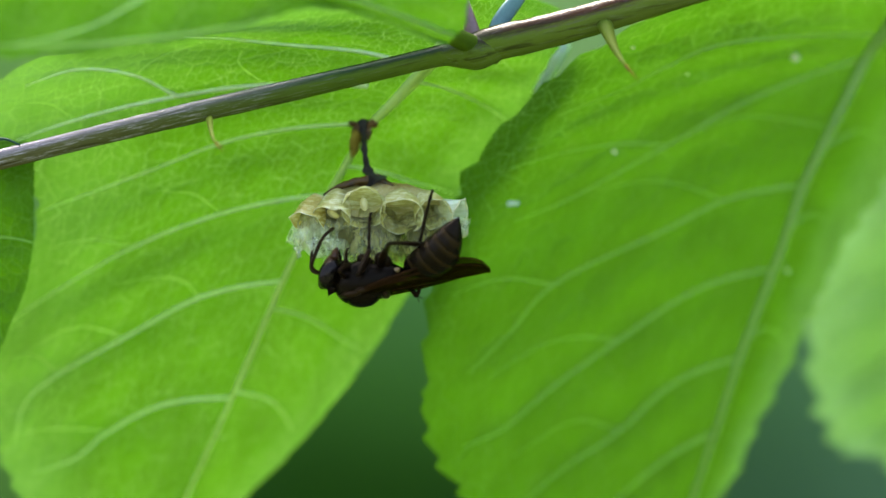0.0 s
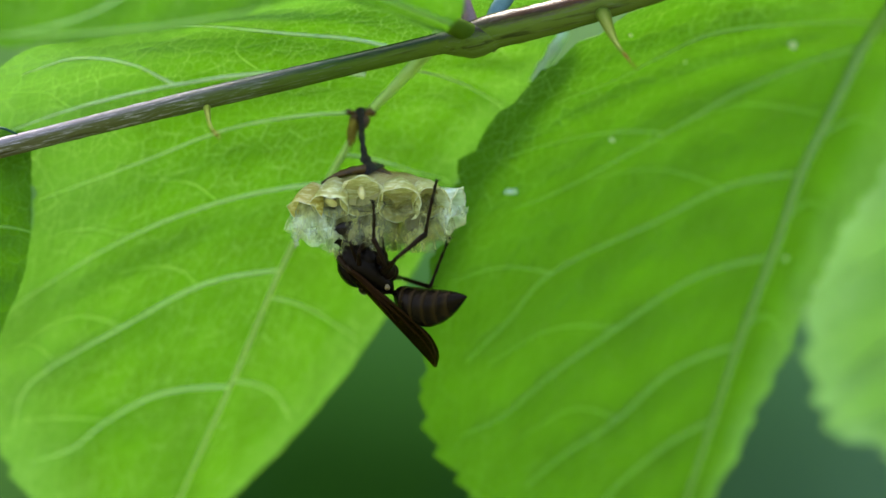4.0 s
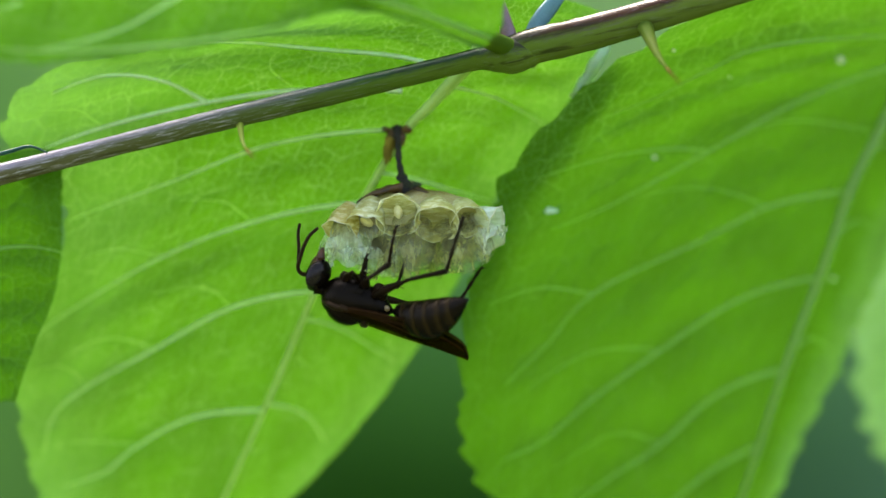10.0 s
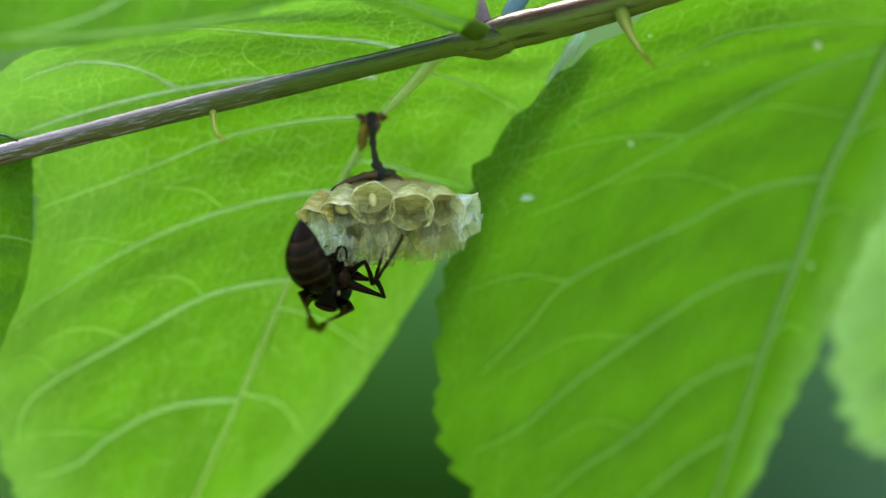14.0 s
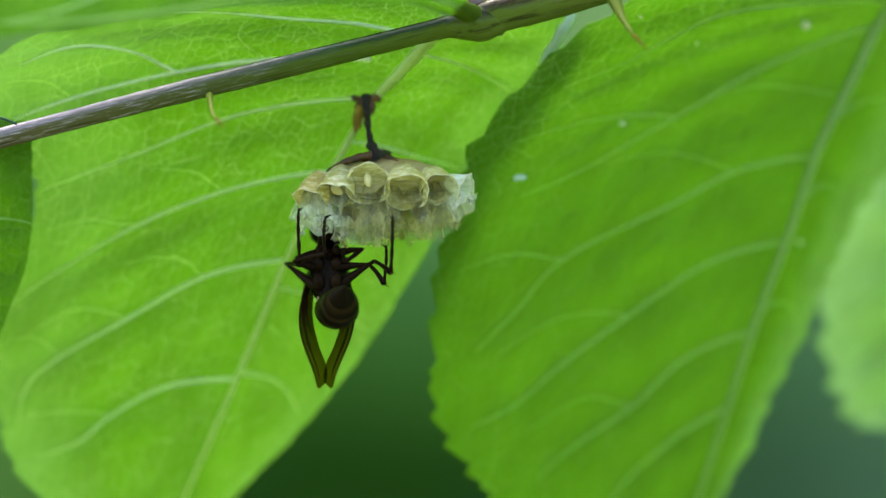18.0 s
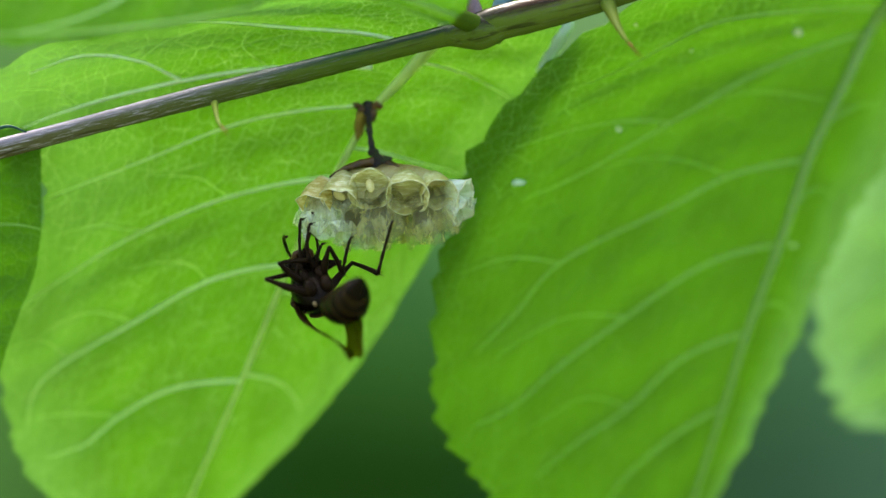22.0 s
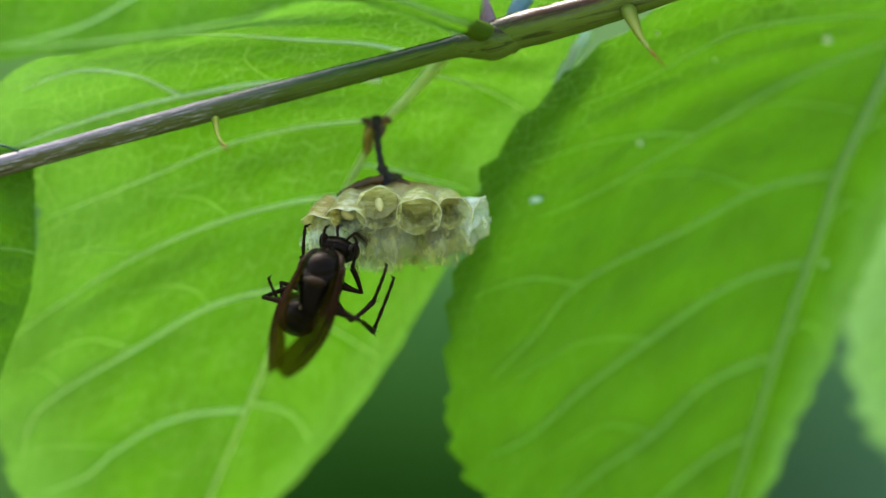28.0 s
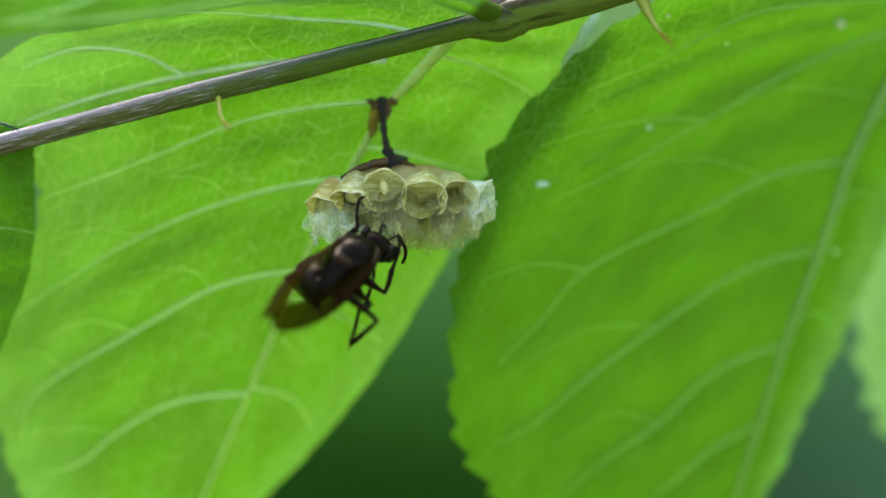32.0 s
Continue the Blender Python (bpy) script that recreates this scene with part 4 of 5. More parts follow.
def cell(mouth, axis, length, radius, seed, floor=0.35, tall=0.0, egg=None, rim=0.055, flare=1.10, skin=None, dark=True):
    """A papery cell: thin wall with a flared, uneven mouth, a floor, and a frayed pale rim."""
    rnd = random.Random(seed)
    axis = Vector(axis).normalized()
    side = axis.cross(Vector((0.1, 0.2, 1))).normalized()
    down = axis.cross(side)
    mouth = Vector(mouth)
    sides = 28
    phase = rnd.random()

    def ring(t, r, fray=0.0):
        out = []
        for k in range(sides):
            a = 2 * math.pi * (k + phase) / sides
            six = 1 - 0.035 * math.cos(6 * a)
            p = mouth + axis * ((t - 1) * length) + (side * math.cos(a) + down * math.sin(a)) * (radius * r * six)
            p += axis * (fray * noise.noise(Vector((math.cos(a) * 1.3, math.sin(a) * 1.3, seed))) - tall * 0.5 * math.sin(a) * t)
            shift = Vector((seed, 0, 0))
            p += Vector((noise.noise(p * 0.6 + shift), noise.noise(p * 0.6 - shift), noise.noise(p * 0.6 + shift * 3))) * 0.22 * t
            out.append(p + Vector((noise.noise(p * 1.7 + shift), noise.noise(p * 1.7 - shift), noise.noise(p * 1.7 + shift * 3))) * 0.08 * t)
        return out
    bm = bmesh.new()
    levels = [(k / 11, float(np.interp(k / 11, (0, 0.2, 0.45, 0.7, 0.88, 1), (0.62, 0.78, 0.92, 1.0, 1.03, flare)))) for k in range(12)]
    loops = [[bm.verts.new(p) for p in ring(t, r, 0.7 * t * t)] for t, r in levels]
    for a, b in zip(loops, loops[1:]):
        for k in range(sides):
            bm.faces.new((a[k], a[(k + 1) % sides], b[(k + 1) % sides], b[k]))
    body = part("cell", bm, skin or PAPER, nest)
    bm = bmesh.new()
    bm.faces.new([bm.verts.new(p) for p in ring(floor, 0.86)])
    # dark floors carry the cell's inner shade in their colour
    part("cell_floor", bm, FLOOR_SHADE if dark else PAPER, body)
    if rim:
        bm = bmesh.new()
        edge = [Vector(p) for p in ring(1.0, flare, 0.7)]
        edge = curve_points(edge + edge[:1], 48)
        tube(bm, edge, lambda s: rim * (0.75 + 0.7 * noise.noise(Vector((s * 9, seed, 0)))), 7, wobble=0.7)
        part("rim", bm, PAPER_RIM, body, "frayed cream cell rim")
    if egg:
        bm = bmesh.new()
        blob(bm, (0, 0, 0), (1.55, 0.95, 0.95), 8, 12)
        bmesh.ops.rotate(bm, verts=bm.verts, cent=(0, 0, 0), matrix=Matrix.Rotation(radians(egg[2]), 3, "Y"))
        bmesh.ops.translate(bm, verts=bm.verts, vec=mouth - axis * length * (0.82 - floor) + side * egg[0] + down * egg[1])
        part("egg", bm, EGG, body, "pale yellow egg")


# hooded cells along the front
cell((-7.0, -2.9, -4.9), (-0.35, -0.62, -0.72), 3.6, 1.75, 11, tall=0.9, skin=PAPER_AMBER, dark=False)
cell((-4.0, -3.6, -4.4), (-0.15, -0.72, -0.65), 3.8, 1.95, 12, tall=1.0, egg=(0.2, 0.4, 30), floor=0.5)
cell((-0.5, -4.3, -3.35), (0.0, -0.93, -0.36), 3.2, 2.25, 13, floor=0.5, tall=0.6, egg=(0.0, -0.15, 80), rim=0.06, dark=False)
cell((3.7, -4.2, -4.2), (0.05, -0.84, -0.54), 3.8, 2.3, 14, floor=0.45, tall=1.0, dark=False)
cell((7.3, -3.0, -3.9), (0.30, -0.80, -0.50), 3.4, 1.9, 15, tall=0.7, dark=False)
cell((10.2, -1.4, -3.9), (0.80, -0.45, -0.30), 3.0, 1.35, 16, rim=0.12, flare=1.25, skin=PAPER_FRESH, dark=False)
cell((9.9, -0.6, -6.2), (0.65, -0.40, -0.65), 3.4, 1.4, 17, rim=0.11, flare=1.2, skin=PAPER_FRESH)
# small cells whose near-black floors paint in the shaded recess under the hoods
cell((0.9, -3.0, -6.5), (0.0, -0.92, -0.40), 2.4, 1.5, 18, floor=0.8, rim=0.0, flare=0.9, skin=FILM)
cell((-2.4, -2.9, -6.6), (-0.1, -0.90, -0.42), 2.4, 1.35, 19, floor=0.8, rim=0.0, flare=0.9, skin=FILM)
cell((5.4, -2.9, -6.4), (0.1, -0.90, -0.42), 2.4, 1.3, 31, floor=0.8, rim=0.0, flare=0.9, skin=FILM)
# long cells hanging below, paler and more filmy
number = 40
for y, z, lean, length, count, start, pitch in ((-1.4, -9.3, -0.10, 6.6, 6, -6.9, 3.05), (0.8, -10.3, 0.0, 7.6, 6, -6.2, 2.85), (3.2, -9.8, 0.14, 7.0, 5, -4.6, 3.0), (5.2, -8.0, 0.35, 5.0, 3, -2.4, 3.1)):
    for i in range(count):
        number += 1
        x = start + pitch * i + 0.5 * math.sin(number * 4.1)
        far = (x - 1.2) / 9
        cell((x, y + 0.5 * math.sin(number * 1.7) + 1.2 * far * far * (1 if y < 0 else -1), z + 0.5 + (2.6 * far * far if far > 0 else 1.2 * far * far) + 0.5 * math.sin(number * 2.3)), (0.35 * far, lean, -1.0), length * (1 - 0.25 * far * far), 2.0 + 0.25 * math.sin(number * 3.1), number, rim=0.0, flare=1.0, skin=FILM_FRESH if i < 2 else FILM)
# torn flakes of film at the fresh end and between the hoods
for x, y, z, w, h, seed in ((-7.6, -3.4, -6.6, 1.3, 1.6, 1), (-6.2, -3.2, -7.6, 1.2, 1.2, 2), (-4.4, -3.3, -7.3, 1.6, 1.0, 3), (-2.2, -3.6, -5.6, 0.9, 1.5, 4), (1.6, -4.2, -4.9, 0.8, 1.7, 5), (5.9, -3.8, -5.2, 0.9, 1.6, 6), (8.9, -2.6, -5.6, 1.1, 1.6, 7), (10.9, -1.6, -5.0, 0.9, 1.1, 8), (-7.9, -2.6, -8.2, 0.9, 0.9, 9), (-3.2, -2.6, -9.6, 1.4, 0.9, 10)):
    bm = bmesh.new()
    grid = [[bm.verts.new(Vector((x + w * (u / 6 - 0.5) * (1.35 - 1.25 * (v / 6) ** 1.5), y, z + 1.3 * h * (0.5 - v / 6))) + Vector((noise.noise(Vector((u * 0.5, v * 0.5, seed))) * 0.35, noise.noise(Vector((u * 0.45, v * 0.45, seed + 50))) * 0.9, noise.noise(Vector((u * 0.5, v * 0.5, seed + 90))) * 0.5))) for u in range(7)] for v in range(7)]
    for r0, r1 in zip(grid, grid[1:]):
        for k in range(6):
            bm.faces.new((r0[k], r0[k + 1], r1[k + 1], r1[k]))
    part("film_flake", bm, FILM_FRESH if x < -4 or x > 8 else FILM, nest, "torn shred of papery film")

# ---- wasp: x points forward, z to its back, y to its left ----
wasp = base("wasp", "dark brown paper wasp with folded amber wings clinging to the nest", "wasp")
WASP_SIZE = 1.12
wasp.scale = (WASP_SIZE,) * 3


def girth(*stops):
    xs, ys = [a for a, b in stops], [b for a, b in stops]
    return lambda s: float(np.interp(s, xs, ys))


# thorax: domed scutum, waist-ward slope behind it
bm = bmesh.new()
blob(bm, (-0.1, 0, 0), (7.2, 4.1, 4.5), 26, 28, girth((0, 0.16), (0.05, 0.32), (0.14, 0.54), (0.3, 0.82), (0.45, 0.96), (0.6, 1.0), (0.78, 0.92), (0.9, 0.70), (0.96, 0.48), (1, 0.2)))
for v in bm.verts:
    x, z = v.co.x, v.co.z
    v.co.z += 0.30 * math.exp(-((x - 0.9) / 1.6) ** 2) * (z > 0) - 0.12 * max(0, -1.0 - x)
    v.co.z = min(v.co.z, 1.75 - 1.05 * max(0, -1.5 - x))
    v.co.y *= 1 - 0.10 * max(0, z) / 2.2
thorax = part("thorax", bm, CHITIN, wasp, "black-brown hairy thorax")
# the shield on the back stands a little proud
bm = bmesh.new()
blob(bm, (0.75, 0, 1.32), (3.6, 3.3, 2.3), 14, 20)
part("scutum", bm, CHITIN, thorax, "domed black back shield")
for y in (1, -1):
    bm = bmesh.new()
    tube(bm, curve_points([Vector((3.0, 0.5 * y, 1.1)), Vector((2.3, 1.35 * y, 1.25)), Vector((1.3, 1.72 * y, 1.3)), Vector((0.6, 1.85 * y, 1.2))], 14), lambda s: 0.16 + 0.16 * math.sin(math.pi * s), 8)
    part("collar_mark", bm, CHITIN_BROWN, thorax, "reddish-brown collar edge")
    bm = bmesh.new()
    blob(bm, (0.75, 2.0 * y, 1.15), (1.1, 0.6, 0.6), 6, 10)
    part("wing_scale", bm, CHITIN_BROWN, thorax)
    bm = bmesh.new()
    blob(bm, (-1.45, 1.55 * y, 1.0), (0.5, 0.35, 0.4), 6, 8)
    part("back_mark", bm, CHITIN_BROWN, thorax, "small tawny side spot")
    bm = bmesh.new()
    blob(bm, (-2.9, 0.85 * y, -0.55), (0.8, 0.4, 0.6), 6, 8)
    part("hip_mark", bm, MARK, thorax, "small yellow side mark")
    # the flank plates below the wings
    bm = bmesh.new()
    blob(bm, (0.7, 1.35 * y, -0.75), (2.7, 1.3, 2.5), 10, 14)
    part("flank", bm, CHITIN, thorax)
    for x, z, size in ((1.9, -1.75, 1.35), (0.1, -2.0, 1.6), (-1.75, -1.75, 1.9)):
        bm = bmesh.new()
        blob(bm, (0, 0, 0), (size, size * 0.72, size * 0.8), 8, 12)
        bmesh.ops.rotate(bm, verts=bm.verts, cent=(0, 0, 0), matrix=Matrix.Rotation(radians(50), 3, "Y"))
        bmesh.ops.translate(bm, verts=bm.verts, vec=(x, 0.85 * y, z))
        part("coxa", bm, LEG, thorax)
bm = bmesh.new()
blob(bm, (-1.45, 0, 1.55), (1.0, 2.3, 0.8), 8, 16)
part("scutellum", bm, CHITIN_BROWN, thorax, "brown scutellum")
bm = bmesh.new()
tube(bm, curve_points([Vector((2.9, 0, 0.1)), Vector((3.5, 0, 0.15)), Vector((4.1, 0, 0.1))], 8), lambda s: 0.75 - 0.3 * math.sin(math.pi * s), 12)
part("neck", bm, CHITIN, thorax)

# head, pivoting at the neck; the face looks forward
bm = bmesh.new()
blob(bm, (0.95, 0, -1.1), (2.3, 3.85, 3.3), 18, 22, girth((0, 0.3), (0.1, 0.66), (0.35, 0.95), (0.6, 1.0), (0.85, 0.76), (1, 0.3)))
for v in bm.verts:
    v.co.y *= 1 - 0.16 * max(0, -1.3 - v.co.z)
    v.co.x -= 0.08 * max(0, v.co.z + 0.9) ** 1.3
head = part("head", bm, CHITIN, wasp, "dark brown head", at=(3.6, 0, 0.1))
bm = bmesh.new()
blob(bm, (1.55, 0, -1.85), (1.2, 2.2, 2.5), 10, 16)
part("face", bm, FACE, head, "reddish-brown face")
for y in (1, -1):
    bm = bmesh.new()
    blob(bm, (0, 0, 0), (1.65, 0.95, 2.7), 12, 16)
    bmesh.ops.rotate(bm, verts=bm.verts, cent=(0, 0, 0), matrix=Matrix.Rotation(radians(14 * y), 3, "Z"))
    bmesh.ops.translate(bm, verts=bm.verts, vec=(1.1, 1.5 * y, -0.9))
    part("eye", bm, EYE, head, "glossy dark compound eye")
    bm = bmesh.new()
    tube(bm, curve_points([Vector((1.4, 0.75 * y, -2.5)), Vector((1.65, 0.7 * y, -3.1)), Vector((1.7, 0.2 * y, -3.6))], 8), lambda s: 0.48 * (1 - 0.65 * s), 8)
    part("jaw", bm, FACE, head)
    bm = bmesh.new()
    lean = 0.35 * y
    reach = curve_points([Vector((1.9, 0.42 * y, -0.7)), Vector((2.4, 0.7 * y, -0.5)), Vector((2.95, 0.95 * y, -0.75)), Vector((3.3 + 0.4 * lean, 1.2 * y, -1.7)), Vector((3.7 + lean, 1.5 * y, -2.9)), Vector((4.0 + 2 * lean, 1.65 * y, -4.0)), Vector((4.0 + 3 * lean, 1.6 * y, -5.0))], 40)
    tube(bm, reach, lambda s: 0.13 + 0.08 * min(1, 2 * s) - 0.05 * s + 0.012 * math.sin(s * 75), 8)
    part("antenna", bm, CHITIN_BROWN, head, "curved brown antenna")

# abdomen, pivoting at the waist; it runs back along -x
PROFILE = girth((0, 0.14), (0.03, 0.18), (0.06, 0.36), (0.11, 0.60), (0.18, 0.78), (0.28, 0.92), (0.42, 1.0), (0.56, 1.0), (0.72, 0.84), (0.86, 0.55), (0.95, 0.26), (1.0, 0.04))


def ringed(s0, s1, swell, length=8.1, wide=4.1, high=3.8):
    bm = bmesh.new()
    loops, n, sides = [], 7, 22
    for i in range(n + 1):
        s = s0 + (s1 - s0) * i / n
        g = PROFILE(s) * (1 + swell * (i / n) ** 2) * (0.93 if i == n else 1.0)
        sag = 1.35 * max(0.0, math.sin(math.pi * s)) ** 0.9
        loops.append([bm.verts.new(Vector((-s * length, math.cos(2 * math.pi * k / sides) * wide / 2 * g, math.sin(2 * math.pi * k / sides) * high / 2 * g + sag))) for k in range(sides)])
    for a, b in zip(loops, loops[1:]):
        for k in range(sides):
            bm.faces.new((a[k], a[(k + 1) % sides], b[(k + 1) % sides], b[k]))
    bm.faces.new(loops[0][::-1])
    bm.faces.new(loops[-1])
    return bm


abdomen = part("abdomen", ringed(0.0, 0.24, 0.03), CHITIN_ABDOMEN, wasp, "dark brown tapered abdomen with paler rings", at=(-3.6, 0, -0.65))
EDGES = (0.22, 0.40, 0.56, 0.70, 0.83, 1.0)
for a, b in zip(EDGES, EDGES[1:]):
    part("segment", ringed(a, b + 0.008, 0.025), CHITIN_ABDOMEN, abdomen)


# wings, folded lengthwise and laid back
def wing(y):
    bm = bmesh.new()
    n = 22
    top_, low = [], []
    for i in range(n + 1):
        s = i / n
        wide = float(np.interp(s, (0, 0.08, 0.3, 0.55, 0.78, 0.9, 0.96, 1), (0.6, 1.15, 1.6, 2.25, 2.5, 2.05, 1.4, 0.35)))
        x = -12.9 * s
        top_.append([bm.verts.new((x, y * (1.25 * math.sin(math.pi * s) ** 1.2 - wide * (k / 4) * 0.68), 0.10 * math.sin(math.pi * k / 4) - wide * (1 - k / 4) * 0.72 + 0.35)) for k in range(5)])
        low.append([bm.verts.new(v.co + Vector((0, 0, -0.05))) for v in top_[-1]])
    for g, flip in ((top_, False), (low, True)):
        for a, b in zip(g, g[1:]):
            for k in range(4):
                f = (a[k], a[k + 1], b[k + 1], b[k])
                bm.faces.new(f[::-1] if flip else f)
    w = part("wing", bm, WING, wasp, "folded translucent amber wing", at=(0.75, 2.0 * y, 1.25))
    for k0, k1, end in ((0.0, 0.0, 1.0), (0.06, 0.42, 0.72), (0.1, 0.75, 0.55), (0.3, 0.35, 0.95)):
        bm = bmesh.new()
        pts = []
        for i in range(16):
            s = end * i / 15
            wide = float(np.interp(s, (0, 0.08, 0.3, 0.55, 0.78, 0.9, 0.96, 1), (0.6, 1.15, 1.6, 2.25, 2.5, 2.05, 1.4, 0.35)))
            k = k0 + (k1 - k0) * i / 15
            pts.append(Vector((-12.9 * s, y * (1.25 * math.sin(math.pi * s) ** 1.2 - wide * k * 0.68), 0.43 - wide * (1 - k) * 0.72)))
        tube(bm, pts, lambda s: 0.13 * (1.2 - s) + 0.03, 6)
        part("wing_vein", bm, WING_VEIN, w)
    return w


wing_left, wing_right = wing(1), wing(-1)

# legs: thigh (with the hip), shin and foot; each runs along its own z
HIPS = {"F": ((1.7, 0.9, -1.6), 2.6, 2.5, 2.9), "M": ((-0.1, 1.1, -1.8), 3.1, 3.2, 3.7), "H": ((-1.7, 1.5, -1.5), 3.9, 4.1, 5.4)}
LEGS = {}
for key, (hip, upper, shin, toes) in HIPS.items():
    for y, flank in ((1, "L"), (-1, "R")):
        bm = bmesh.new()
        tube(bm, curve_points([Vector((0, 0, -0.7)), Vector((0.05, 0, 0)), Vector((0.12, 0, upper * 0.45)), Vector((0, 0, upper))], 14), lambda s: 0.36 + 0.16 * math.sin(math.pi * min(1, s * 1.15)) - 0.16 * s, 10)
        thigh = part("leg", bm, LEG, wasp, "thin dark jointed leg", at=(hip[0], hip[1] * y, hip[2]))
        bm = bmesh.new()
        tube(bm, curve_points([Vector((0, 0, -0.1)), Vector((0.08, 0, shin * 0.5)), Vector((0, 0, shin))], 8), lambda s: 0.19 + 0.10 * s, 8)
        for k in (-1, 1):
            tube(bm, [Vector((0, 0, shin)), Vector((0.30, 0.3 * k, shin + 0.6))], [0.07, 0.02], 5)
        shank = part("shin", bm, LEG, thigh, at=(0, 0, upper))
        bm = bmesh.new()
        toe = [Vector((0, 0, 0)), Vector((0.14, 0, toes * 0.5)), Vector((0, 0, toes - 0.3)), Vector((-0.3, 0, toes))]
        tube(bm, curve_points(toe, 20), lambda s: 0.19 - 0.06 * s + 0.035 * math.sin(s * 34), 7)
        for k in (-1, 1):
            tube(bm, [Vector((-0.28, 0, toes)), Vector((-0.6, 0.26 * k, toes + 0.15))], [0.07, 0.02], 5)
        foot_part = part("foot", bm, LEG, thigh, at=(0, 0, upper + shin))
        LEGS[flank + key] = (thigh, shank, foot_part, Vector((hip[0], hip[1] * y, hip[2])), upper, shin, toes, y)

# ---- far surroundings ----
bm = bmesh.new()
for a in range(25):
    ang = radians(-75 + 150 * a / 24)
    for k in range(9):
        bm.verts.new((math.sin(ang) * 1100, -300 + math.cos(ang) * 1300, -900 + 200 * k))
bm.verts.ensure_lookup_table()
for a in range(24):
    for k in range(8):
        bm.faces.new((bm.verts[a * 9 + k], bm.verts[a * 9 + k + 1], bm.verts[a * 9 + k + 10], bm.verts[a * 9 + k + 9]))
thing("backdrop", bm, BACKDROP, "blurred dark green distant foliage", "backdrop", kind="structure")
bm = bmesh.new()
R = 60000
for i, j in ((-1, -1), (1, -1), (1, 1), (-1, 1)):
    bm.verts.new((i * R, j * R, -900))
bm.verts.ensure_lookup_table()
bm.faces.new(bm.verts[:])
thing("ground", bm, GROUND, "dark leaf litter and soil below the plant", "ground", kind="structure")


# ---- motion ----
def stand(place, forward, back):
    """The pose of the wasp: where its thorax is (millimetres), where it heads, and where its back faces."""
    f = Vector(forward).normalized()
    b = Vector(back)
    b = (b - f * b.dot(f)).normalized()
    m = Matrix((f, b.cross(f), b)).transposed().to_4x4()
    m.translation = Vector(place) * MM
    return m


def between(rows, t):
    for a, b in zip(rows, rows[1:]):
        if t <= b[0]:
            k = (t - a[0]) / (b[0] - a[0])
            k = max(0.0, k)
            return a, b, k
    return rows[-1], rows[-1], 0.0


def turned(way, up):
    """A turn that lays local z along way, with local x near up."""
    z = way.normalized()
    x = (up - z * up.dot(z)).normalized()
    return Matrix((x, z.cross(x), z)).transposed()


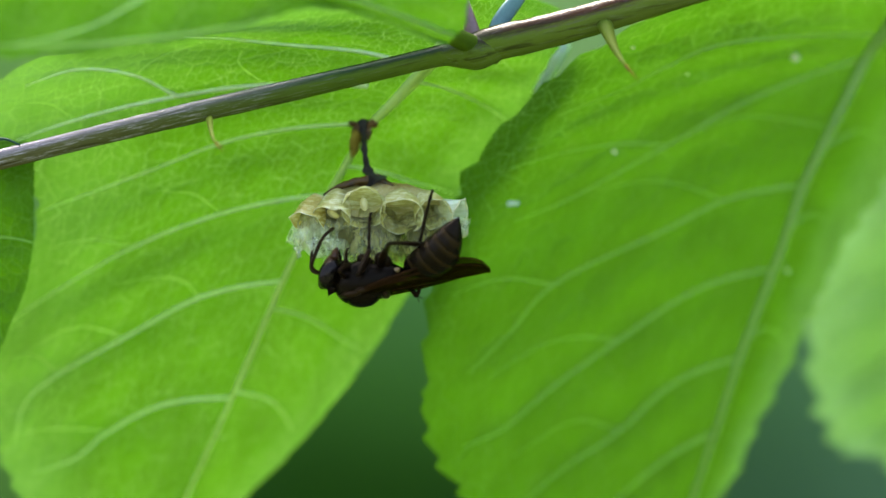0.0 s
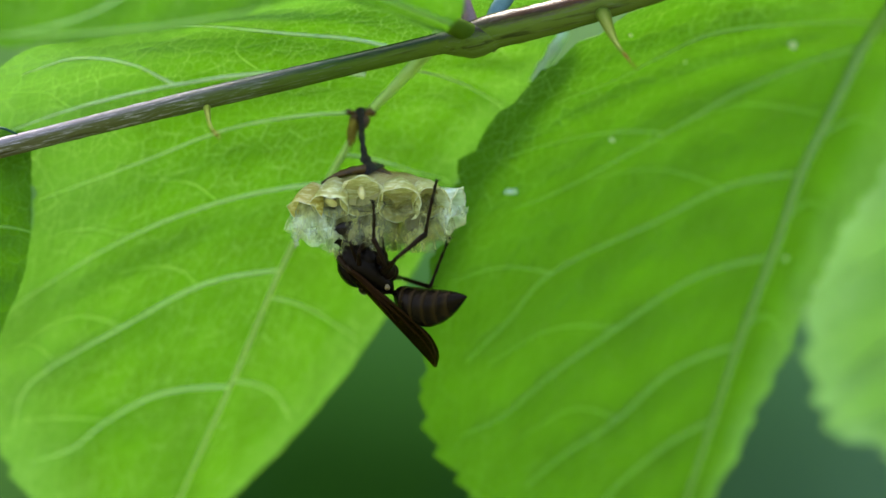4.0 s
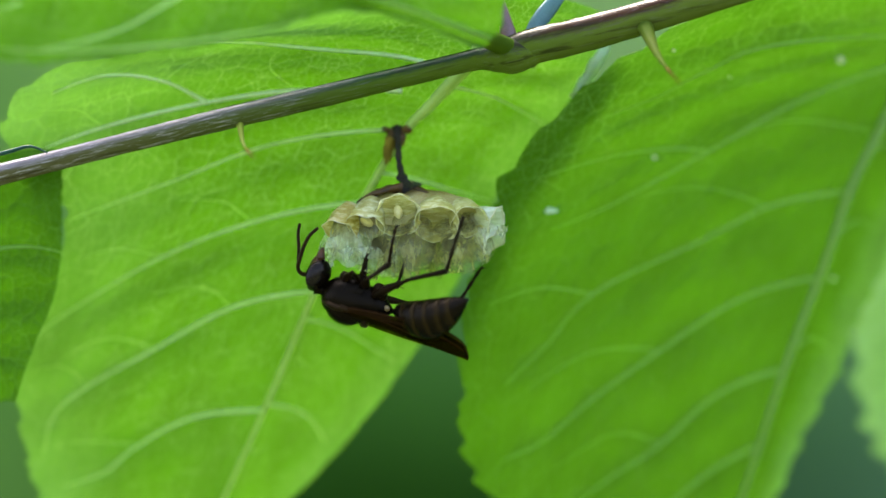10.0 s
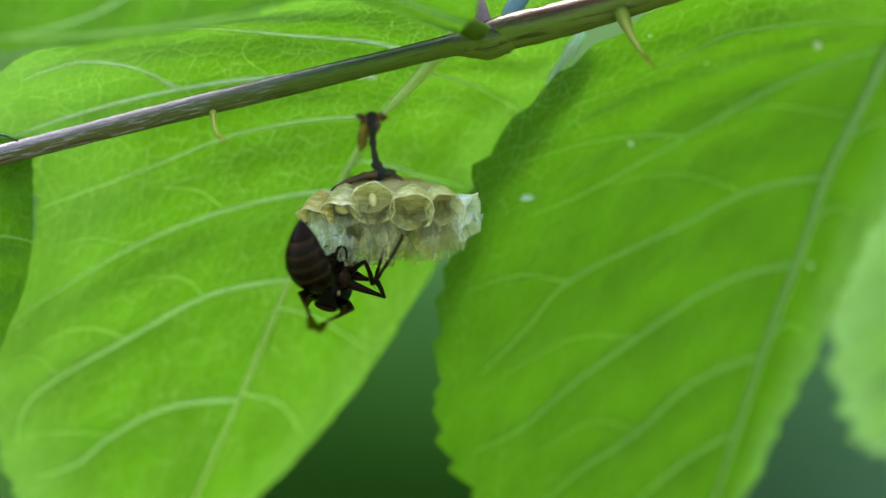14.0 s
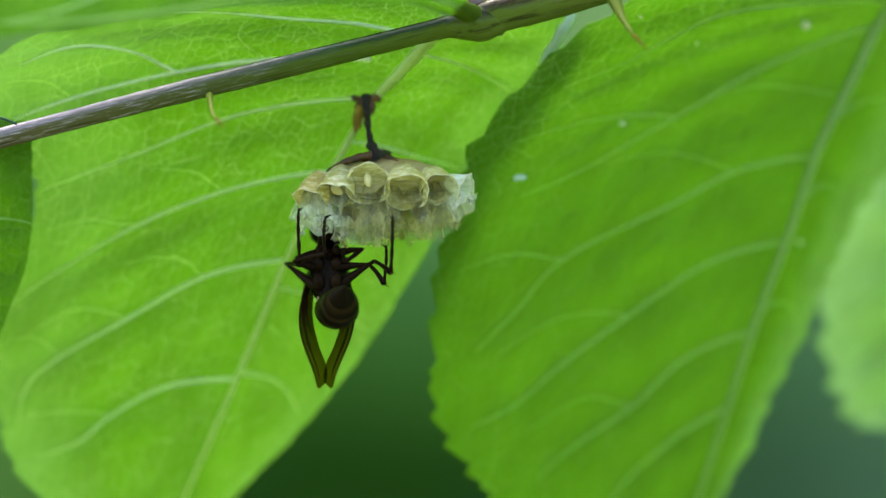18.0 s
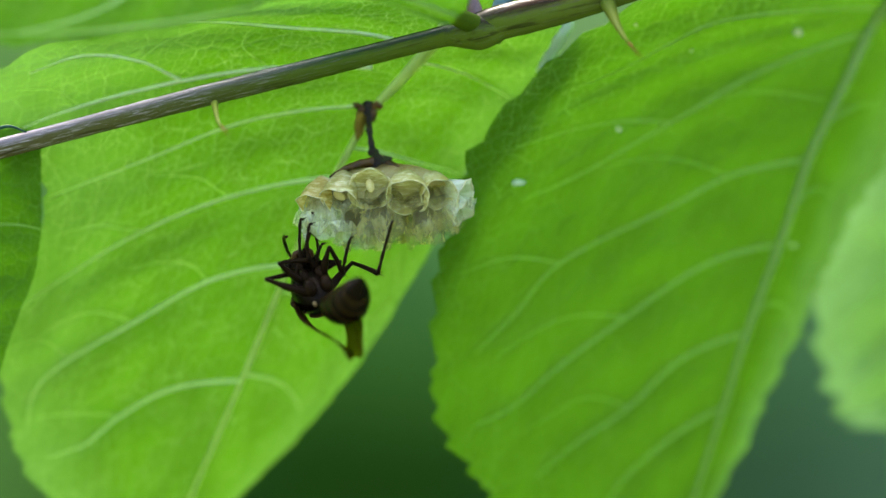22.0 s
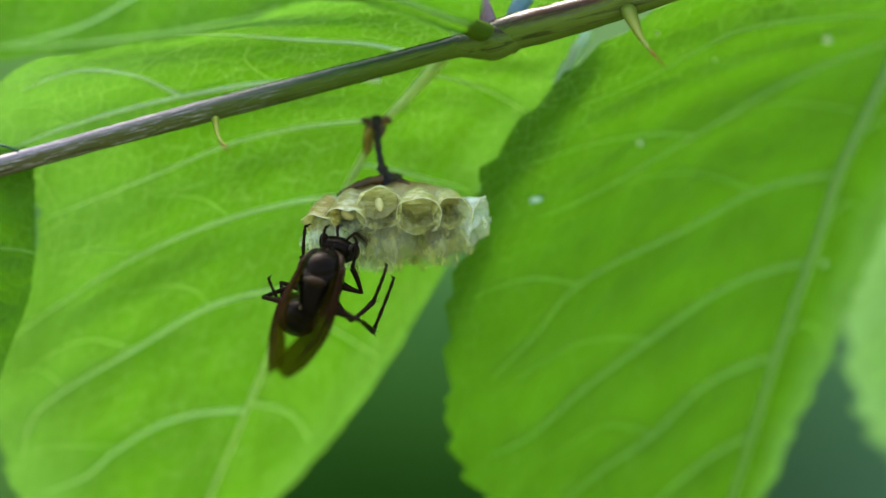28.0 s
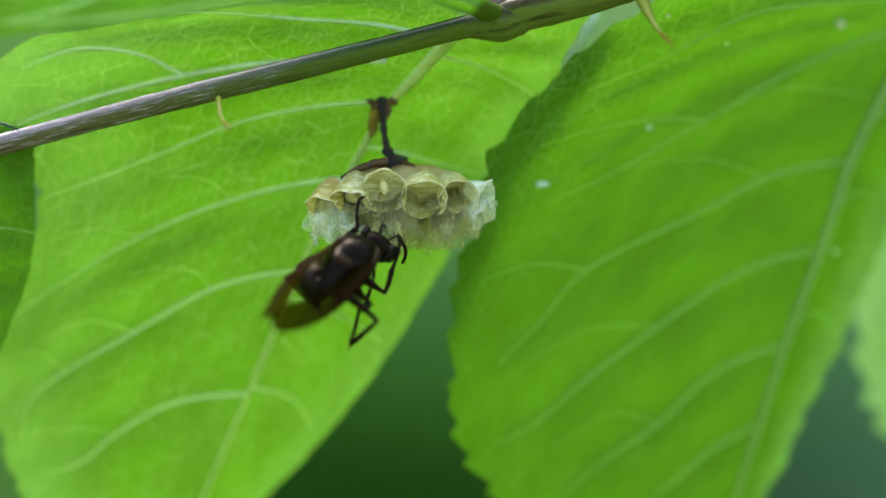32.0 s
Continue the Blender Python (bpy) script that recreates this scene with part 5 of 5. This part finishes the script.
def motions():
    body = [
        (0, stand((-8.23, -3, -3.63), (-0.988, 0.021, -0.154), (0.146, -0.219, -0.965))),
        (0.5, stand((-8.43, -2.8, -3.65), (-0.977, 0.101, 0.191), (-0.21, -0.242, -0.947))),
        (1, stand((-8.01, -2.4, -3.18), (-0.945, 0.245, 0.219), (-0.279, -0.252, -0.927))),
        (1.5, stand((-7.88, -2.2, -3.14), (-0.859, 0.414, 0.301), (-0.421, -0.237, -0.876))),
        (2, stand((-8.16, -2, -3.52), (-0.871, 0.345, 0.35), (-0.449, -0.268, -0.852))),
        (2.5, stand((-8.48, -1.5, -3.82), (-0.829, 0.328, 0.453), (-0.522, -0.163, -0.837))),
        (3, stand((-8.79, -1, -4.01), (-0.82, 0.19, 0.541), (-0.559, -0.056, -0.827))),
        (3.5, stand((-8.33, -0.4, -3.71), (-0.684, 0.188, 0.705), (-0.718, -0.004, -0.696))),
        (5.5, stand((-9.64, 0.5, -3.54), (-0.577, 0.239, 0.781), (-0.804, 0.003, -0.594))),
        (6, stand((-9.85, 0.5, -3.52), (-0.567, 0.254, 0.783), (-0.81, 0.001, -0.587))),
        (6.5, stand((-9.87, 0.5, -3.72), (-0.589, -0.034, 0.807), (-0.806, -0.041, -0.59))),
        (7, stand((-9.68, 0.5, -3.91), (-0.534, -0.318, 0.783), (-0.807, -0.084, -0.585))),
        (7.5, stand((-10.3, 0.5, -3.69), (-0.6, -0.283, 0.749), (-0.75, -0.129, -0.649))),
        (8, stand((-9.83, 0.5, -4.59), (-0.711, -0.254, 0.656), (-0.638, -0.16, -0.753))),
        (8.5, stand((-10.26, -3, -5.29), (-0.917, -0.1, 0.387), (-0.376, -0.114, -0.92))),
        (9, stand((-11.59, -3, -5.11), (-0.922, 0.066, 0.381), (-0.387, -0.118, -0.915))),
        (9.5, stand((-12.27, -3, -3.45), (-0.828, 0.014, 0.561), (-0.56, -0.083, -0.824))),
        (10, stand((-13.34, -3, -4.89), (-0.921, 0.007, 0.389), (-0.385, -0.162, -0.908))),
        (10.5, stand((-14.77, -3, -5.25), (-0.765, 0.613, 0.198), (-0.19, 0.079, -0.979))),
        (11, stand((-14.6, -4, -4.52), (-0.521, 0.806, 0.28), (0.072, 0.369, -0.927))),
        (11.5, stand((-14.23, -4, -4.1), (-0.371, 0.832, 0.412), (0.034, 0.456, -0.89))),
        (12, stand((-14.16, -4, -4.08), (-0.377, 0.824, 0.423), (0.229, 0.525, -0.82))),
        (12.5, stand((-13.92, -3, -3.64), (-0.228, 0.915, 0.334), (-0.087, 0.322, -0.943))),
        (13, stand((-13.27, 0, -4.18), (-0.065, 0.953, 0.297), (-0.436, 0.24, -0.867))),
        (13.5, stand((-13.36, 0, -4.55), (0.026, 0.968, 0.25), (-0.359, 0.243, -0.901))),
        (15.5, stand((-13.71, 0, -4.73), (0.014, 0.932, 0.362), (0.053, 0.361, -0.931))),
        (16, stand((-13.9, 1, -5.49), (-0.265, 0.851, 0.454), (0.275, 0.518, -0.81))),
        (16.5, stand((-15.24, 2.5, -5.09), (-0.228, 0.738, 0.635), (0.094, 0.666, -0.74))),
        (17, stand((-14.18, 2.5, -5.79), (-0.183, 0.716, 0.674), (-0.007, 0.685, -0.729))),
        (17.5, stand((-14.29, 2.5, -5.7), (-0.088, 0.608, 0.789), (-0.035, 0.79, -0.612))),
        (18, stand((-13.69, 2.5, -5.62), (-0.003, 0.538, 0.843), (-0.04, 0.842, -0.537))),
        (18.5, stand((-14.09, 2.5, -5.52), (0, 0.522, 0.853), (-0.037, 0.853, -0.521))),
        (19, stand((-14, 2.5, -5.43), (-0.018, 0.512, 0.859), (-0.034, 0.858, -0.513))),
        (19.5, stand((-14.04, 2.5, -5.29), (0, 0.498, 0.867), (-0.04, 0.867, -0.497))),
        (20, stand((-14.17, 2.5, -5.34), (0.009, 0.471, 0.882), (-0.045, 0.881, -0.471))),
        (20.5, stand((-14.1, 2.5, -5.06), (0.014, 0.47, 0.882), (-0.046, 0.882, -0.469))),
        (21, stand((-14.02, 2.5, -4.99), (0.009, 0.507, 0.862), (-0.046, 0.861, -0.506))),
        (21.5, stand((-14.81, 1, -5.59), (-0.28, 0.638, 0.717), (-0.038, 0.739, -0.673))),
        (22, stand((-15.31, -2, -6.96), (-0.387, 0.818, 0.426), (0.019, 0.469, -0.883))),
        (22.5, stand((-17.28, -3, -4.67), (-0.667, 0.206, 0.716), (-0.677, 0.235, -0.698))),
        (23, stand((-18.26, -3, -4.77), (-0.456, -0.336, 0.824), (-0.8, -0.25, -0.545))),
        (23.5, stand((-18.74, -3, -2.85), (-0.508, -0.094, 0.856), (-0.842, -0.154, -0.517))),
        (24, stand((-19.44, -3, -0.83), (-0.237, 0.131, 0.963), (-0.971, 0.006, -0.24))),
        (24.5, stand((-19.32, -4, -1.96), (-0.372, 0.514, 0.773), (-0.916, -0.07, -0.394))),
        (26.5, stand((-15, -7.1, -3.71), (0.137, 0.901, 0.412), (0.08, -0.425, 0.902))),
        (27, stand((-14.85, -7.1, -2.7), (0.25, 0.776, 0.58), (0.072, -0.612, 0.788))),
        (27.5, stand((-14.81, -7.1, -2.98), (0.315, 0.709, 0.631), (0.058, -0.678, 0.733))),
        (28, stand((-14.89, -7.1, -2.96), (0.277, 0.66, 0.698), (0.017, -0.73, 0.683))),
        (28.5, stand((-14.82, -7.1, -2.9), (0.288, 0.614, 0.735), (-0.08, -0.75, 0.657))),
        (29, stand((-14.66, -7.1, -3.04), (0.235, 0.535, 0.811), (-0.187, -0.794, 0.578))),
        (29.5, stand((-14.77, -7.1, -3.41), (0.164, 0.574, 0.803), (-0.143, -0.791, 0.595))),
        (30, stand((-14.58, -7.1, -3.29), (0.182, 0.518, 0.836), (-0.135, -0.829, 0.543))),
        (30.5, stand((-14.43, -7.1, -3.13), (0.168, 0.484, 0.859), (-0.119, -0.855, 0.505))),
        (31, stand((-14.48, -7.1, -3.97), (0.138, 0.66, 0.738), (-0.059, -0.739, 0.671))),
        (31.2, stand((-14.9, -7.1, -3.84), (0.087, 0.838, 0.539), (0.022, -0.543, 0.84))),
        (31.4, stand((-14.25, -7.8, -3.2), (0.112, 0.899, 0.423), (0.105, -0.434, 0.895))),
        (31.6, stand((-13.72, -8.4, -3.43), (0.28, 0.885, 0.372), (0.234, -0.439, 0.868))),
        (31.8, stand((-12.91, -9, -3.19), (0.374, 0.849, 0.374), (0.301, -0.492, 0.817))),
        (32, stand((-12.19, -9.6, -3.04), (0.533, 0.741, 0.408), (0.308, -0.62, 0.722))),
    ]
    walk(wasp, body)
    tail = [
        (0, (0.67, -0.387, 0.634)),
        (0.5, (0.744, -0.43, 0.51)),
        (1, (0.761, -0.461, 0.457)),
        (1.5, (0.795, -0.474, 0.378)),
        (2, (0.817, -0.485, 0.312)),
        (2.5, (0.877, -0.419, 0.234)),
        (3, (0.891, -0.405, 0.206)),
        (3.5, (0.901, -0.431, 0.051)),
        (5.5, (0.917, -0.342, -0.205)),
        (6, (0.933, -0.307, -0.188)),
        (6.5, (0.899, -0.397, -0.185)),
        (7, (0.858, -0.483, -0.178)),
        (7.5, (0.93, -0.345, -0.122)),
        (8, (0.978, -0.197, -0.071)),
        (8.5, (0.974, -0.207, 0.089)),
        (9, (0.912, -0.381, 0.154)),
        (9.5, (0.91, -0.41, 0.067)),
        (10, (0.896, -0.416, 0.153)),
        (10.5, (0.687, -0.316, 0.654)),
        (11, (0.76, -0.492, 0.425)),
        (11.5, (0.758, -0.553, 0.345)),
        (12, (0.706, -0.659, 0.26)),
        (12.5, (0.571, -0.631, 0.525)),
        (13, (0.416, -0.657, 0.629)),
        (13.5, (-0.352, -0.513, 0.783)),
        (15.5, (0.028, -0.423, 0.906)),
        (16, (0.339, -0.796, 0.501)),
        (16.5, (0.365, -0.808, 0.462)),
        (17, (0.316, -0.888, 0.334)),
        (17.5, (0.296, -0.883, 0.365)),
        (18, (0.272, -0.93, 0.247)),
        (18.5, (0.283, -0.947, 0.152)),
        (19, (0.288, -0.957, 0.045)),
        (19.5, (0.305, -0.951, 0.056)),
        (20, (0.322, -0.944, 0.067)),
        (20.5, (0.356, -0.934, -0.007)),
        (21, (0.309, -0.951, -0.02)),
        (21.5, (0.487, -0.803, 0.343)),
        (22, (0.475, -0.813, 0.336)),
        (22.5, (0.676, -0.63, 0.383)),
        (23, (0.635, -0.772, -0.021)),
        (23.5, (0.826, -0.557, -0.081)),
        (24, (0.908, -0.351, -0.229)),
        (24.5, (0.843, -0.506, -0.184)),
        (26.5, (-0.156, -0.937, -0.312)),
        (27, (0.026, 0.978, 0.206)),
        (27.5, (-0.049, 0.989, 0.143)),
        (28, (-0.085, 0.984, 0.157)),
        (28.5, (-0.083, 0.991, 0.104)),
        (29, (-0.068, 0.995, 0.073)),
        (29.5, (-0.04, 0.995, 0.091)),
        (30, (-0.014, 0.995, 0.1)),
        (30.5, (-0.03, 0.992, 0.124)),
        (31, (-0.039, 0.985, 0.167)),
        (31.2, (0.077, 0.994, 0.079)),
        (31.4, (0.187, 0.979, -0.08)),
        (31.6, (0.139, 0.988, -0.07)),
        (31.8, (0.132, 0.991, 0.029)),
        (32, (0.115, 0.974, 0.193)),
    ]
    face = [
        (0, (-0.85, 0, 0.5)),
        (0.5, (-0.4, 0.2, 0.85)),
        (1, (-0.3, 0.3, 0.9)),
        (2, (-0.25, 0.3, 0.9)),
        (3, (-0.2, 0.3, 0.92)),
        (6, (0, 0.35, 0.93)),
        (8, (-0.1, 0.3, 0.93)),
        (8.5, (-0.7, 0.1, 0.7)),
        (9, (-0.88, 0, 0.45)),
        (10, (-0.88, 0, 0.45)),
        (10.5, (-0.7, 0.3, 0.6)),
        (11, (-0.2, 0.65, 0.7)),
        (12, (0.1, 0.6, 0.8)),
        (13, (0, 0.6, 0.8)),
        (15.5, (0, 0.5, 0.85)),
        (16, (-0.1, 0.4, 0.9)),
        (17, (0, 0.3, 0.95)),
        (21, (0, 0.3, 0.95)),
        (22, (-0.25, 0.3, 0.9)),
        (22.5, (-0.25, 0.1, 0.95)),
        (23, (-0.2, 0, 0.97)),
        (23.5, (-0.05, 0, 1)),
        (24, (0.1, 0, 1)),
        (24.5, (0, 0.2, 0.95)),
        (26.5, (0.3, 0.5, 0.8)),
        (27, (0.4, 0.4, 0.8)),
        (28, (0.42, 0.35, 0.83)),
        (29, (0.35, 0.3, 0.88)),
        (30, (0.3, 0.25, 0.9)),
        (31, (0.25, 0.3, 0.92)),
        (31.2, (0.3, 0.35, 0.87)),
        (31.4, (0.45, 0.45, 0.75)),
        (32, (0.6, 0.45, 0.65)),
    ]

    def rest(t):
        a, b, k = between(body, t)
        q = a[1].to_quaternion().slerp(b[1].to_quaternion(), k)
        return Matrix.LocRotScale(a[1].translation.lerp(b[1].translation, k), q, None)

    def local(rows, t):
        a, b, k = between(rows, t)
        way = Vector(a[1]).lerp(Vector(b[1]), k)
        return (rest(t).to_3x3().transposed() @ way).normalized()
    for moved, rows, sign in ((abdomen, tail, -1), (head, face, 1)):
        keys = []
        for t, m in body:
            x = local(rows, t) * sign
            x.y = max(-0.55, min(0.55, x.y))
            x.normalize()
            turn = Vector((1, 0, 0)).rotation_difference(x).to_matrix().to_4x4()
            turn.translation = moved.location.copy()
            keys.append((t, turn))
        walk(moved, keys)
    for moved, y in ((wing_left, 1), (wing_right, -1)):
        spread = Matrix.Translation(moved.location) @ pose(0, 0, 0, 0, -3, 5.7 * y)
        walk(moved, [(0.0, spread), (32.0, spread)])
    RH = (
        (0, -1.2, -5.0, 6.4), (6, -0.5, -5.0, 6.3), (9, -0.6, -5.0, 5.9), (10, -1.7, -5.0, 4.3), (10.5, -3.0, -5.0, 4.1), (11, -10.3, -5.0, -1.3), (12, -11.0, -5.0, 4.3), (13, -11.1, -5.0, 4.7), (13.5, -16.9, -4.0, 2.2), (15.5, -15.7, -2.0, 3.5), (19, -16.7, -2.0, 1.5), (21.5, -16.9, -2.0, 1.5), (22, -16.7, -2.0, 1.4), (22.5, -13.3, -4.0, 1.0), (23, -13.5, -4.0, 1.3), (24.5, -14.8, -4.0, 0.1), (26.5, -7.6, -5.0, -1.5), (27, -7.1, -5.0, -2.2), (28, -7.3, -5.0, -2.8), (29, -7.6, -5.0, -2.8), (30, -8.6, -5.0, -2.4), (31, -8.8, -5.0, -2.7), (31.5, -8.3, -5.0, -3.5), (32, -11.0, -6.5, -5.6))
    RM = (
        (0, -8.0, -5.0, 3.9), (6, -7.7, -5.0, 3.9), (9, -8.1, -5.0, 3.6), (10.5, -9.2, -5.0, 3.3), (11, -10.3, -5.0, 2.9), (12, -12.2, -5.0, 2.7), (13, -11.6, -3.0, -0.2), (15.5, -14.8, -2.0, -0.4), (19, -13.2, -3.0, 1.5), (21.5, -12.7, -3.0, -0.4), (22, -15.6, -3.0, 0.9), (22.5, -11.9, -3.0, -3.8), (23, -12.1, -3.0, -2.8), (24, -12.6, -4.0, -0.8), (24.5, -11.1, -4.0, -0.6), (26.5, -10.3, -5.0, -0.7), (28, -8.0, -5.0, -1.4), (29, -8.0, -5.0, 0.3), (30, -8.4, -5.0, 0.3), (31, -8.4, -5.0, 0.2), (31.5, -8.3, -5.0, -0.6), (32, -9.6, -6.5, -3.6))
    RF = (
        (0, -10.7, -4.0, 0.1), (6, -10.0, -2.0, -1.0), (9, -11.3, -4.0, 1.1), (10, -12.1, -4.0, 0.4), (11, -12.1, -4.0, 3.0), (12, -14.1, -3.0, 0.9), (13, -14.3, 0.0, 0.4), (19, -14.4, 1.0, -0.9), (22, -14.4, -1.0, -1.3), (23, -15.8, -3.0, -1.2), (24, -15.0, -4.0, 3.0), (26.5, -11.5, -5.0, 0.5), (28, -11.1, -5.0, 1.5), (31, -12.2, -5.0, 1.4), (32, -7.0, -5.5, -0.5))
    LH = (
        (0, -0.8, 3.0, 0.1), (1, 0.1, 3.0, -0.1), (2, 0.6, 3.0, -0.2), (2.5, 0.6, 3.0, 0.4), (3.5, 0.8, 3.0, 0.1), (6, 0.9, 3.0, 0.2), (9, 0.9, 3.0, 0.0), (10, 0.4, 3.0, -0.9), (11, -2.1, -2.0, -0.1), (12, -3.0, -3.0, 0.2), (13, -2.8, -3.0, 0.3), (13.5, -6.7, -5.0, 2.4), (15.5, -6.1, -4.0, 0.7), (16, -6.7, -4.0, 1.1), (19, -5.9, -4.0, 0.9), (21.5, -6.4, -4.0, 1.0), (22, -6.3, -4.0, 1.0), (22.5, -6.7, -3.0, -3.0), (23, -5.0, -3.0, -2.4), (23.5, -4.9, -3.0, -2.5), (24, -9.2, -3.0, -1.3), (24.5, -9.2, -3.0, -1.3), (26.5, -18.3, -5.0, -1.1), (28, -16.6, -4.0, 2.9), (31, -16.1, -4.0, 2.1), (32, -15.8, -4.0, -1.9))
    LM = (
        (0, -8.8, -1.0, -0.9), (6, -5.4, 1.0, 0.8), (9, -5.6, 1.0, 1.1), (11, -9.9, 0.0, 0.5), (13, -7.5, 0.0, -0.2), (16, -7.5, -2.0, -1.1), (19, -6.7, -2.0, -2.6), (22, -11.1, -2.0, -0.7), (23, -12.8, -1.0, -1.9), (24.5, -11.2, -2.0, 0.0), (26.5, -19.5, -6.0, -2.3), (28, -20.4, -6.0, -2.5), (29, -19.2, -6.0, -1.7), (31, -19.3, -6.0, -3.6), (31.6, -18.9, -6.0, -2.7), (31.8, -19.1, -6.0, 1.2), (32, -17.7, -6.0, -3.0))
    LF = (
        (0, -11.7, -1.0, -0.3), (6, -9.2, 1.0, -1.1), (9, -10.4, 1.0, 1.1), (11, -13.7, 0.0, 1.2), (13, -11.9, 1.0, 0.4), (19, -11.9, 1.0, -1.0), (22, -15.1, 0.0, -0.7), (23, -15.4, -1.0, -0.6), (24, -14.2, -2.0, 4.2), (26.5, -14.1, -4.0, 0.6), (28, -14.4, -5.0, 2.8), (31, -13.7, -5.0, 2.1), (32, -11.3, -4.0, 3.9))
    for name, steps in (("RH", RH), ("RM", RM), ("RF", RF), ("LH", LH), ("LM", LM), ("LF", LF)):
        thigh, shank, foot_part, hip, upper, shin, toes, y = LEGS[name]
        first, second, third = [], [], []
        for t, _ in body:
            a, b, k = between(steps, t)
            k = k * k * (3 - 2 * k)
            here = rest(t).inverted()
            goal = here @ (Vector(a[1:]).lerp(Vector(b[1:]), k) * MM) / MM / WASP_SIZE - hip
            rise = here.to_3x3() @ Vector((0, 0, 1))
            outward = max(0.0, min(1.0, (t - 15.5) / 0.5, (22.0 - t) / 0.5))
            # the foot itself reaches up, the ankle lies below it
            tip = (goal.normalized() * (0.6 - 0.5 * outward) + rise).normalized()
            reach = (upper + shin) * 0.98
            ankle = goal - tip * toes
            if ankle.length > reach:
                ankle *= reach / ankle.length
            if ankle.length < 1.2:
                ankle = ankle.normalized() * 1.2
            far = ankle.length
            way = ankle / far
            pole = Vector((0.2 if name[1] == "F" else -0.15 + 1.1 * outward * (name[1] == "H"), 1.0 * y, -0.2))
            pole = (pole - way * pole.dot(way)).normalized()
            c = (upper * upper + far * far - shin * shin) / (2 * upper * far)
            c = max(-1.0, min(1.0, c))
            knee = way * (upper * c) + pole * (upper * math.sqrt(1 - c * c))
            end = goal - ankle
            r1, r2, r3 = turned(knee, pole), turned(ankle - knee, pole), turned(end, pole)
            m1 = r1.to_4x4()
            m1.translation = hip * MM
            m2 = (r1.transposed() @ r2).to_4x4()
            m2.translation = Vector((0, 0, upper)) * MM
            m3 = (r1.transposed() @ r3).to_4x4()
            m3.translation = (r1.transposed() @ ankle) * MM
            first.append((t, m1))
            second.append((t, m2))
            third.append((t, m3))
        walk(thigh, first)
        walk(shank, second)
        walk(foot_part, third)


motions()
